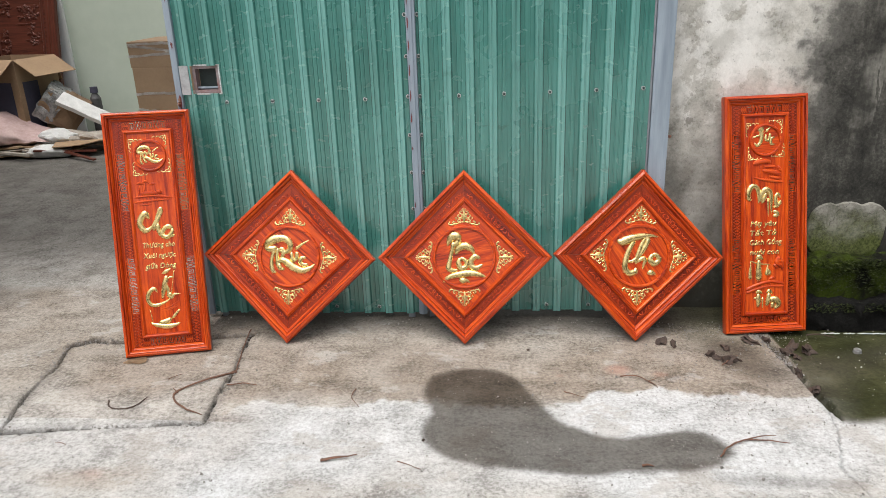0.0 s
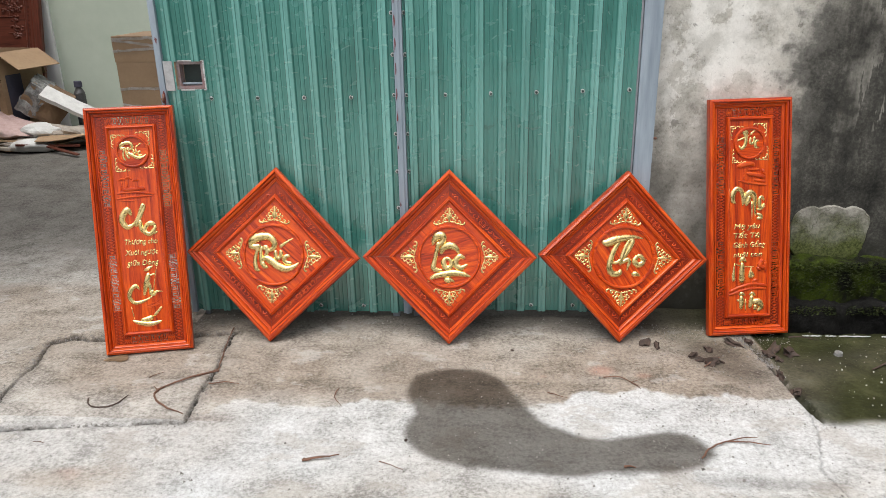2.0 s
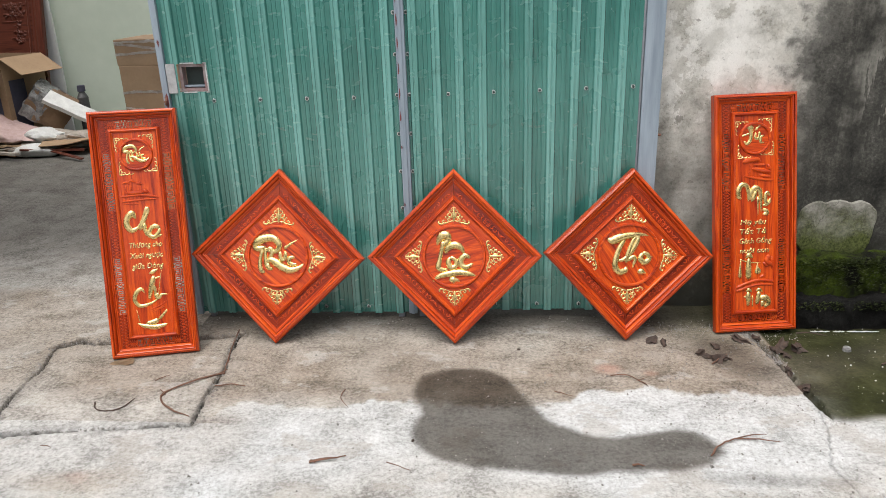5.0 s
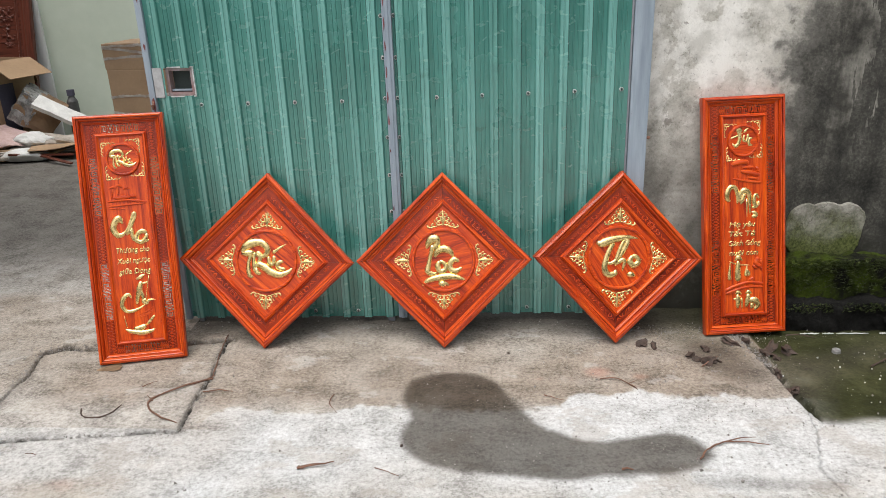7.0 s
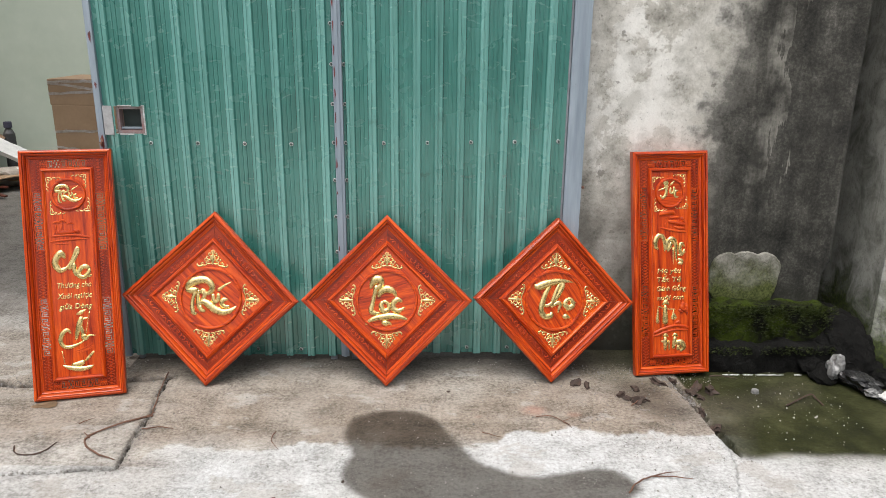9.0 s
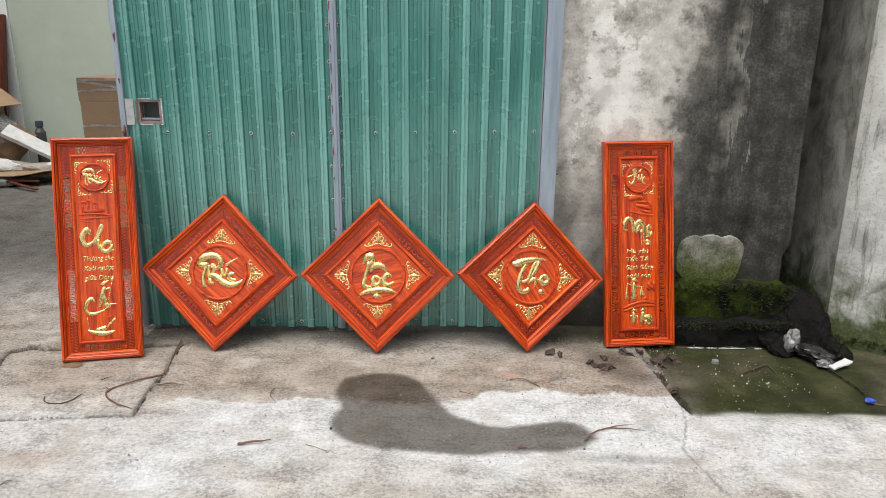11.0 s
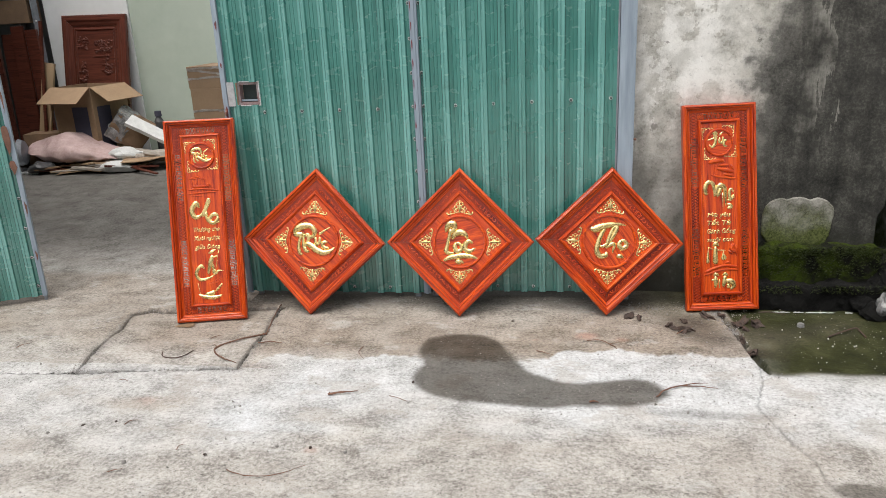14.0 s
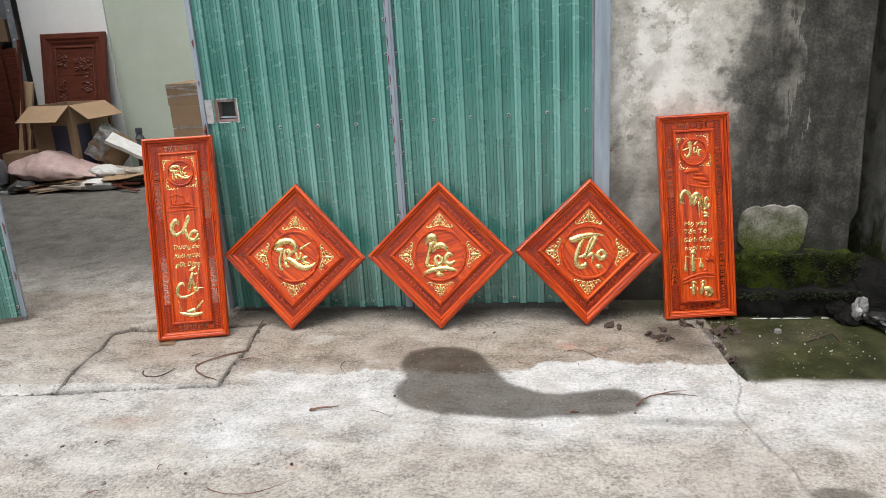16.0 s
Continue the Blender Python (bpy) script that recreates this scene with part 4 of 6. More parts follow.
def scrollwork(bm, length, y):
    """A frieze of clouds, keys and curling stems, mirrored about its middle."""
    half = length * 500
    motifs = [
        [(0, -9, 2.2), (9, -9, 2.2), (9, 3, 2.2), (3, 3, 2)],
        [(2, 9, 2.2), (16, 9, 2.4), (16, -6, 2.2), (24, -6, 2)],
        [(28, 8, 2), (36, 3, 3), (33, -6, 2.4), (44, -8, 2)],
        [(42, 6, 1.6), (54, 8, 3), (60, 0, 2.6), (54, -4, 2)],
        [(66, -6, 1.5), (78, 3, 2.6), (90, -2, 2), (98, 6, 1.3)],
        [(88, 8, 1.5), (96, 0, 3), (108, -5, 2)],
        [(118, -7, 2), (124, 6, 3), (132, -3, 3), (126, -7, 2)],
        [(134, 6, 1.6), (146, 2, 2.4), (158, -6, 1.4)],
        [(166, 6, 2), (174, -4, 3), (184, 4, 3), (178, 8, 2)],
        [(188, -6, 2), (196, 4, 2.4), (204, -2, 1.6)],
    ]
    for sgn in (1, -1):
        for line in motifs:
            if max(p[0] for p in line) < half - 12:
                stroke(bm, [(sgn * x, z * 1.25, r * 1.05) for x, z, r in line], y, 1.3, 0.001, 3)
    return bm


FILIGREE = [
    [(0, 4, 3), (0, 22, 7), (0, 40, 8), (0, 60, 5), (0, 76, 1.5)],
    [(-8, 24, 3), (-11, 36, 3.5), (-6, 48, 2.5)],
    [(-4, 10, 3), (-20, 6, 4), (-30, 14, 4), (-22, 22, 3.5), (-16, 15, 2.5)],
    [(-24, 4, 3), (-42, -2, 4), (-54, 4, 4), (-48, 13, 3), (-41, 7, 2)],
    [(-46, -4, 3), (-62, -6, 4.5), (-73, 0, 4), (-70, 8, 2.5)],
    [(-12, 26, 3), (-26, 30, 4), (-30, 40, 3.5), (-22, 42, 2.5)],
    [(-10, 44, 3), (-20, 50, 3.5), (-17, 60, 3), (-10, 56, 2)],
    [(-34, 20, 2), (-40, 28, 3), (-34, 32, 1.5)],
    [(-6, 58, 2), (-9, 68, 2.5), (-4, 72, 1.2)],
]
FILIGREE = FILIGREE + [[(-x, z, r) for x, z, r in line] for line in FILIGREE[1:]]
BRACKET = [
    [(-2, -2, 2), (16, -1, 3), (24, 5, 2.5), (18, 9, 2)],
    [(26, -1, 2), (38, 0, 3), (42, 7, 2)],
    [(4, 4, 2), (10, 10, 3), (8, 16, 2)],
    [(46, -1, 2), (56, 1, 2.5), (60, 6, 1.5)],
]
BRACKET = BRACKET + [[(z, x, r) for x, z, r in line] for line in BRACKET]


def leaning(bx, by, bz, yaw, lean, roll):
    return Matrix.Translation((bx, by, bz)) @ Matrix.Rotation(radians(yaw), 4, "Z") @ Matrix.Rotation(radians(-lean), 4, "X") @ Matrix.Rotation(radians(roll), 4, "Y")


def turned(k, centre, half, start=0.0):
    return Matrix.Translation((0, 0, centre)) @ Matrix.Rotation(radians(start + 90 * k), 4, "Y") @ Matrix.Translation((0, 0, -half))


def ring_of(r0, r1, y0, y1, centre, n=72):
    bm = bmesh.new()
    prof = [(r0, y1), (r0 + (r1 - r0) * 0.15, y0 + 0.001), (r0 + (r1 - r0) * 0.4, y0), (r0 + (r1 - r0) * 0.7, y0 + 0.0006), (r1, y1)]
    rings = [[bm.verts.new((r * math.sin(2 * math.pi * i / n), y, centre + r * math.cos(2 * math.pi * i / n))) for r, y in prof] for i in range(n)]
    for i in range(n):
        a, b = rings[i], rings[(i + 1) % n]
        for j in range(len(prof)):
            bm.faces.new((a[j], a[(j + 1) % len(prof)], b[(j + 1) % len(prof)], b[j]))
    return bm


def disc_of(r, y0, y1, centre, n=72):
    bm = bmesh.new()
    bmesh.ops.create_cone(bm, cap_ends=True, segments=n, radius1=r, radius2=r, depth=abs(y1 - y0), matrix=pose(0, (y0 + y1) / 2, centre, 90))
    return bm


def diamond_plaque(m, word, letters, diag=0.82, shade="", grain=0.0):
    t = thing("diamond_plaque", m, f"red diamond plaque with gold {word} leaning on {shade}", "plaque", "diamond plaques on the ground")
    side, c = diag / math.sqrt(2), diag / 2
    w1, w2, w3 = 0.05, 0.039, 0.026
    for k in range(4):
        part("frame_rail", rail(side, outer_profile(w1)), WOOD, t, m=turned(k, c, side / 2, 45))
        band = part("frieze", rail(side - 2 * w1, [(-0.002, 0.04), (-0.002, 0.0275), (w2 + 0.002, 0.0275), (w2 + 0.002, 0.04)]), WOOD_SHADED, t, m=turned(k, c, side / 2 - w1, 45))
        part("carving", scrollwork(bmesh.new(), side - 2 * w1 - w2, 0.0275), WOOD, band, m=Matrix.Translation((0, 0, w2 / 2)))["kind"] = "stuff"
        part("inner_moulding", rail(side - 2 * (w1 + w2), inner_profile(w3)), WOOD, t, m=turned(k, c, side / 2 - w1 - w2, 45))
        part("corner_ornament", strokes(FILIGREE, 0.0195, 0.75, shift=(0, 160)), GOLD, t, "gilded filigree corner ornament", m=turned(k, c, 0, 0))
    f = side / 2 - w1 - w2 - w3 + 0.003
    part("field_board", boxed((-f, 0.0195, -f), (f, 0.036, f)), WOOD, t, m=turned(0, c, 0, 45))
    part("round_inlay", disc_of(0.142, 0.0185, 0.022, 0), WOOD_FIGURED, t, m=pose(0, 0, c, 0, grain, 0))
    part("round_bead", ring_of(0.136, 0.1525, 0.009, 0.021, c), WOOD, t)
    part("lettering", strokes(letters, 0.0185, 0.65, shift=(0, c * 1000), wide=1.25), GOLD, t, "glossy raised gold brush lettering", smooth=True)
    return t


def text_part(words, x, z, width, y, parent, mat):
    cu = bpy.data.curves.new("words", "FONT")
    cu.body, cu.align_x, cu.align_y = words, "CENTER", "CENTER"
    cu.size, cu.extrude, cu.shear, cu.offset, cu.resolution_u = 0.03, 0.001, 0.2, -0.0003, 3
    cu.bevel_depth, cu.bevel_resolution = 0.0011, 1
    ob = new("words", cu)
    bpy.context.view_layer.update()
    me = bpy.data.meshes.new_from_object(ob.evaluated_get(bpy.context.evaluated_depsgraph_get()))
    size = max(v.co.x for v in me.vertices) - min(v.co.x for v in me.vertices)
    bpy.data.objects.remove(ob)
    me.name = "lettering"
    me.materials.clear()
    me.materials.append(mat)
    p = new("lettering", me)
    p.parent = parent
    k = width / size
    p.matrix_basis = Matrix.Translation((x, y, z)) @ Matrix.Rotation(radians(90), 4, "X") @ Matrix.Diagonal((k, min(k * 1.2, 1.15), 1, 1))
    tagged(p, f"small gold lettering {words}")


def tall_plaque(m, w, h, label, group="tall plaques on the ground"):
    t = thing("tall_plaque", m, label, "plaque", group)
    w1, w2, w3 = 0.043, 0.039, 0.024
    for k in range(4):
        length, half = (w, h / 2) if k % 2 == 0 else (h, w / 2)
        part("frame_rail", rail(length, outer_profile(w1)), WOOD, t, m=turned(k, h / 2, half))
        part("inner_moulding", rail(length - 2 * (w1 + w2), inner_profile(w3)), WOOD, t, m=turned(k, h / 2, half - w1 - w2))
        # the band between: solid carved stretches and pierced fretwork
        full = length - 2 * w1 - (2 * w2 if k % 2 == 0 else 0)
        mid = w1 + w2 / 2
        spans = [(-full / 2, -0.085, 0), (-0.085, 0.085, 1), (0.085, full / 2, 0)] if k % 2 == 0 else [(-full / 2, -0.385, 0), (-0.385, -0.115, 1), (-0.115, 0.105, 0), (0.105, 0.375, 1), (0.375, full / 2, 0)]
        for a, b, open_work in spans:
            at = turned(k, h / 2, half) @ Matrix.Translation(((a + b) / 2, 0, mid))
            if open_work:
                part("pierced_fretwork", fret(bmesh.new(), b - a, w2 + 0.002, 0.024, 0.036), WOOD, t, "pierced key-fret panel", m=at)
            else:
                board = part("frieze", boxed((-(b - a) / 2, 0.0275, -w2 / 2 - 0.002), ((b - a) / 2, 0.04, w2 / 2 + 0.002)), WOOD_SHADED, t, m=at)
                part("carving", diaper(bmesh.new(), b - a, w2, 0.0275), WOOD, board)["kind"] = "stuff"
    f = w1 + w2 + w3 - 0.003
    part("field_board", boxed((-(h / 2 - f), 0.0195, -(w / 2 - f)), (h / 2 - f, 0.036, w / 2 - f)), WOOD, t, m=turned(1, h / 2, 0))
    zc = h - 0.207
    part("round_inlay", disc_of(0.066, 0.0175, 0.022, zc), WOOD, t)
    part("round_bead", ring_of(0.0625, 0.0775, 0.009, 0.021, zc), WOOD, t)
    for k in range(4):
        at = Matrix.Translation((0, 0, zc)) @ Matrix.Rotation(radians(90 * k), 4, "Y") @ Matrix.Translation((-0.078, 0, -0.088))
        part("corner_ornament", strokes(BRACKET, 0.0195, 0.7, size=1.0), GOLD, t, "gilded scroll bracket", m=at)
    return t


# brush lettering of the diamonds, in millimetres about their middle; other lettering and relief from the foot of each plaque
PHUC = [
    [(-118, 33, 5.6), (-105, 65, 15.8), (-74, 84, 17.7), (-29, 89, 14.9), (0, 68, 14.0), (3, 40, 11.2), (-21, 22, 8.4), (-56, 32, 5.6)],
    [(-120, 34, 7.4), (-96, 35, 14.0), (-63, 41, 8.4)],
    [(-74, 33, 7.4), (-85, -7, 7.4), (-87, -43, 9.3), (-79, -72, 9.3), (-63, -78, 4.7)],
    [(-58, 38, 5.6), (-61, 2, 7.4), (-56, -38, 8.4), (-47, -56, 6.5)],
    [(-56, 27, 6.5), (-38, 38, 8.4), (-28, 20, 8.4), (-39, -7, 7.4), (-53, -25, 6.5)],
    [(-60, -30, 7.4), (-34, -17, 12.1), (-7, -30, 15.8), (24, -52, 16.7), (64, -65, 14.0), (104, -52, 9.3), (126, -32, 2.8)],
    [(-49, -36, 7.4), (-43, -56, 10.2), (-25, -62, 6.5)],
    [(10, 21, 7.4), (15, -10, 8.4), (31, -14, 6.5), (37, 21, 6.5), (42, -10, 5.6)],
    [(33, 41, 7.4), (60, 62, 5.6), (95, 84, 1.4)],
    [(80, -1, 5.6), (61, -5, 9.3), (55, -25, 9.3), (73, -36, 8.4), (93, -34, 4.7)],
]
LOC = [
    [(-79, 56, 3.7), (-73, 80, 11.2), (-55, 100, 17.7), (-32, 100, 16.7), (-25, 83, 11.2), (-38, 66, 10.2), (-53, 58, 8.4)],
    [(-50, 71, 10.2), (-61, 23, 8.4), (-70, -18, 9.3), (-76, -52, 12.1), (-52, -63, 8.4), (-32, -60, 3.7)],
    [(-41, 17, 6.5), (-28, 42, 12.1), (1, 55, 15.8), (32, 43, 12.1), (47, 17, 4.7)],
    [(-19, -5, 7.4), (-28, -27, 11.2), (-16, -51, 11.2), (6, -45, 10.2), (10, -22, 8.4), (-4, -8, 7.4), (-19, -5, 6.5)],
    [(73, -4, 6.5), (52, 4, 11.2), (32, -14, 12.1), (33, -39, 12.1), (56, -51, 11.2), (88, -34, 3.7)],
    [(-103, -120, 3.7), (-75, -96, 10.2), (-31, -83, 13.0), (23, -76, 14.0), (72, -83, 10.2), (105, -95, 2.8)],
    [(-23, -108, 8.4), (-4, -111, 14.0), (13, -111, 7.4), (25, -121, 1.9)],
]
THO = [
    [(-105, 70, 8.4), (-83, 66, 16.7), (-42, 82, 15.8), (10, 93, 12.1), (51, 97, 7.4), (92, 91, 1.4)],
    [(-25, 73, 8.4), (-48, 30, 10.2), (-62, -15, 12.1), (-66, -54, 13.0), (-48, -81, 14.0), (-18, -77, 12.1), (-11, -58, 5.6)],
    [(-54, -29, 4.7), (-25, -23, 7.4), (6, 8, 8.4), (32, 53, 10.2), (39, 79, 9.3), (25, 80, 7.4), (10, 53, 8.4), (-6, 4, 9.3), (-14, -34, 7.4)],
    [(-9, -29, 6.5), (20, -10, 8.4), (30, -21, 7.4), (24, -41, 5.6), (20, -63, 1.9)],
    [(66, 9, 7.4), (54, -17, 11.2), (73, -35, 12.1), (96, -20, 10.2), (87, 4, 9.3), (66, 9, 7.4)],
    [(84, -15, 4.7), (113, -7, 1.9)],
    [(47, -79, 8.4), (64, -79, 12.1), (85, -86, 2.8)],
]
CHA = [
    [(-32, 653, 5.5), (-46, 677, 11.9), (-69, 652, 11.9), (-74, 623, 11.9), (-54, 597, 11), (-25, 609, 5.5), (-2, 644, 4.6), (22, 694, 7.3), (28, 682, 5.5), (5, 639, 7.3), (-15, 599, 6.4)],
    [(-13, 604, 5.5), (5, 620, 7.3), (6, 592, 7.4), (13, 567, 5.5)],
    [(73, 597, 5.5), (54, 610, 9.2), (33, 600, 8.3), (21, 572, 9.2), (44, 559, 9.2), (64, 577, 8.3), (73, 597, 5.5)],
    [(71, 594, 7.4), (64, 565, 7.4), (81, 568, 1.8)],
]
CHA2 = [
    [(-27, 301, 2.8), (-40, 319, 6.5), (-64, 301, 9.3), (-73, 266, 8.4), (-50, 238, 7.5), (-2, 247, 4.7), (35, 268, 1.9)],
    [(37, 289, 5.6), (23, 280, 6.5), (37, 269, 5.6), (50, 284, 4.7), (80, 284, 0.9)],
]
BOATMAN = [
    [(22, 373, 7.4), (13, 344, 11.1), (2, 306, 8.4), (-6, 270, 4.7)],
    [(16, 334, 7.4), (24, 305, 6.5), (21, 276, 4.7)],
    [(4, 388, 3.7), (22, 396, 7.4), (44, 408, 1.9)],
    [(19, 362, 4.6), (51, 370, 2.8)],
    [(60, 402, 1.4), (35, 285, 1.4)],
]
BOAT = [
    [(-71, 157, 1.9), (-41, 142, 8.4), (5, 133, 10.3), (43, 137, 7.5), (63, 146, 1.9)],
    [(-29, 154, 7.5), (-2, 156, 10.3), (23, 166, 8.4)],
    [(31, 171, 5.6), (61, 203, 4.7), (67, 210, 2.8)],
    [(-69, 221, 1.4), (-60, 162, 1.9)],
]
PALMS = [
    [(-81, 755, 3.7), (-25, 759, 4.6), (29, 754, 5.5), (85, 745, 2.7)],
    [(-87, 731, 2.7), (-37, 735, 3.7), (37, 737, 3.7), (79, 738, 1.8)],
    [(-58, 811, 2.7), (-66, 769, 2.7)],
    [(-34, 813, 2.7), (-40, 772, 2.7)],
    [(-74, 815, 1.8), (-57, 822, 4.6), (-40, 812, 1.8)],
    [(-50, 820, 1.8), (-31, 828, 4.6), (-14, 816, 1.8)],
    [(-13, 808, 1.8), (2, 815, 4.6), (16, 808, 1.8)],
    [(-53, 772, 7.3), (13, 771, 7.3)],
    [(19, 778, 8.2), (37, 771, 7.3)],
    [(-79, 724, 1.8), (-38, 718, 2.7), (-11, 720, 1.8)],
]
RIPPLES = [
    [(-18, 218, 0.9), (24, 228, 2.3), (69, 254, 0.9)],
    [(-15, 210, 0.9), (29, 220, 2.3), (64, 239, 0.9)],
    [(3, 207, 0.9), (36, 218, 2.3), (59, 228, 0.9)],
]
DUC = [
    [(-51, 904, 2.7), (-38, 891, 6.2), (-22, 910, 7.1), (-19, 946, 7.1), (-31, 975, 6.2), (-13, 967, 5.3), (-15, 953, 3.6)],
    [(-65, 928, 2.7), (-36, 936, 3.6), (-4, 950, 1.8)],
    [(4, 941, 3.6), (1, 918, 5.3), (15, 914, 4.5), (22, 942, 4.4), (24, 913, 4.5)],
    [(3, 955, 5.3), (29, 979, 1.3)],
    [(42, 927, 3.6), (27, 920, 5.3), (27, 897, 6.2), (43, 893, 2.7)],
]
ME = [
    [(-65, 638, 4.5), (-77, 646, 8.9), (-79, 676, 10.7), (-61, 702, 9.8), (-38, 694, 8.9), (-29, 656, 7.2), (-31, 622, 2.7)],
    [(-24, 632, 5.4), (-16, 666, 8.9), (3, 684, 11.6), (23, 672, 9.8), (28, 640, 7.2), (30, 569, 1.8)],
    [(5, 668, 7.2), (-6, 640, 8.1), (-15, 621, 3.6)],
    [(14, 641, 4.5), (15, 555, 1.3)],
    [(71, 645, 4.5), (62, 663, 4.5), (50, 648, 7.2), (55, 610, 8.1), (78, 619, 3.6)],
    [(39, 602, 3.6), (60, 604, 5.4), (74, 630, 4.5)],
    [(39, 581, 4.5), (53, 576, 8.1), (58, 563, 8.1), (40, 559, 5.4)],
]
PORTER = [
    [(-29, 349, 7.2), (-31, 309, 10.8), (-31, 256, 12.6)],
    [(-45, 354, 2.7), (-28, 367, 9), (-9, 352, 2.7)],
    [(-70, 348, 1.8), (-31, 333, 2.7), (25, 328, 1.8)],
    [(-67, 345, 1.3), (-72, 290, 6.3), (-72, 263, 8.1)],
    [(14, 327, 1.3), (9, 294, 6.3), (9, 278, 8.1)],
    [(14, 307, 3.6), (23, 288, 5.4), (14, 277, 4.5)],
]
BRIDGE = [
    [(-89, 211, 6.3), (-40, 232, 5.4), (23, 245, 5.4), (87, 235, 6.3)],
    [(-87, 196, 6.3), (-35, 213, 4.5), (23, 223, 4.5), (84, 221, 5.4)],
    [(65, 360, 8.1), (54, 335, 9), (75, 320, 9)],
    [(79, 352, 7.2), (82, 298, 4.5)],
    [(43, 325, 6.3), (57, 310, 6.3)],
    [(-58, 235, 2.7), (-55, 210, 2.7)],
    [(23, 257, 2.7), (23, 232, 2.7)],
    [(41, 265, 5.4), (23, 257, 4.5)],
]
VILLAGE = [
    [(-53, 808, 7.1), (-25, 816, 9.8), (9, 818, 8.9), (23, 808, 4.5)],
    [(-19, 803, 2.7), (-29, 743, 3.6)],
    [(-2, 793, 5.4), (43, 791, 6.2)],
    [(-9, 774, 7.1), (34, 765, 8.9), (71, 755, 8)],
    [(-52, 742, 2.7), (7, 729, 5.4), (80, 718, 5.4)],
    [(25, 744, 6.3), (69, 734, 7.1)],
    [(61, 790, 5.4), (71, 770, 6.2)],
]
HERDERS = [
    [(-32, 186, 7.2), (-32, 162, 9.9), (-34, 122, 5.4)],
    [(-44, 192, 2.7), (-30, 200, 7.2), (-15, 190, 2.7)],
    [(-53, 167, 3.6), (-39, 167, 4.5)],
    [(-12, 170, 3.6), (-12, 117, 2.7)],
    [(19, 186, 8.1), (15, 159, 9), (8, 128, 6.3)],
    [(6, 192, 2.7), (21, 200, 7.2), (35, 188, 2.7)],
    [(26, 157, 10.8), (51, 157, 13.5), (64, 133, 10.8), (46, 111, 5.4)],
    [(37, 140, 9), (33, 117, 5.4)],
]

diamond_plaque(leaning(-0.749, 3.457, 0.012, 1.1, 18.0, 2.45), "Phúc", PHUC, 0.845, "a green gate", 38)
diamond_plaque(leaning(0.12, 3.46, 0.012, -0.55, 17.2, -0.28), "Lộc", LOC, 0.833, "the gate stile", -12)
diamond_plaque(leaning(0.929, 3.505, 0.012, 8.9, 15.0, 4.46), "Thọ", THO, 0.812, "the gate post", 55)

father = tall_plaque(leaning(-1.2905, 3.337, 0.012, 13.5, 15.7, 0.26), 0.394, 1.153, "tall red lacquered plaque with gold Cha against the gate")
part("lettering", strokes(PHUC, 0.0175, 0.8, shift=(0, 946), size=0.47, wide=1.2), GOLD, father, "gold brush lettering Phúc", smooth=True)
part("lettering", strokes(CHA, 0.0195, 0.62, wide=1.3), GOLD, father, "gold brush lettering Cha", smooth=True)
part("lettering", strokes(CHA2, 0.0195, 0.62, wide=1.3), GOLD, father, "slender gold brush lettering Ca", smooth=True)
part("gilt_relief", strokes(BOATMAN, 0.0195, 0.62, wide=1.3), GOLD, father, "plain gilded upright shape", smooth=True)
part("gilt_relief", strokes(BOAT, 0.0195, 0.62, wide=1.3), GOLD, father, "gilded boat shape", smooth=True)
part("wood_relief", strokes(PALMS, 0.0195, 1.0, wide=1.25), WOOD, father, "low red relief of palms by water")
part("wood_relief", strokes(RIPPLES, 0.0195, 1.0, wide=1.25), WOOD, father, "low red relief of ripples")
for words, z, wide in (("Thương cho", 0.525, 0.148), ("Xuôi ngược", 0.475, 0.15), ("giữa Dòng", 0.425, 0.145)):
    text_part(words, 0.0, z, wide, 0.0185, father, GOLD)

mother = tall_plaque(leaning(1.5592, 3.606, 0.012, 5.5, 13.5, -0.82), 0.387, 1.122, "tall red lacquered plaque with gold Mẹ on cement wall")
part("lettering", strokes(DUC, 0.0175, 0.62, wide=1.3), GOLD, mother, "gold brush lettering Đức", smooth=True)
part("lettering", strokes(ME, 0.0195, 0.62, wide=1.3), GOLD, mother, "gold brush lettering Mẹ", smooth=True)
part("gilt_relief", strokes(PORTER, 0.0195, 0.62, wide=1.3), GOLD, mother, "plain gilded upright shape with a yoke", smooth=True)
part("gilt_relief", strokes(HERDERS, 0.0195, 0.62, wide=1.3), GOLD, mother, "plain gilded rounded shapes", smooth=True)
part("wood_relief", strokes(BRIDGE, 0.0195, 1.0, wide=1.25), WOOD, mother, "low red relief of a bridge")
part("wood_relief", strokes(VILLAGE, 0.0195, 1.0, wide=1.25), WOOD, mother, "low red relief of a village under a tree")
for words, x, z, wide in (("Mẹ yêu", -0.01, 0.523, 0.125), ("Tất Tả", -0.012, 0.479, 0.128), ("Gánh Gồng", 0.0, 0.434, 0.155), ("nuôi con", -0.004, 0.388, 0.14)):
    text_part(words, x, z, wide, 0.0185, mother, GOLD)


# ---- inside the workshop ----
FLOOR = 0.15


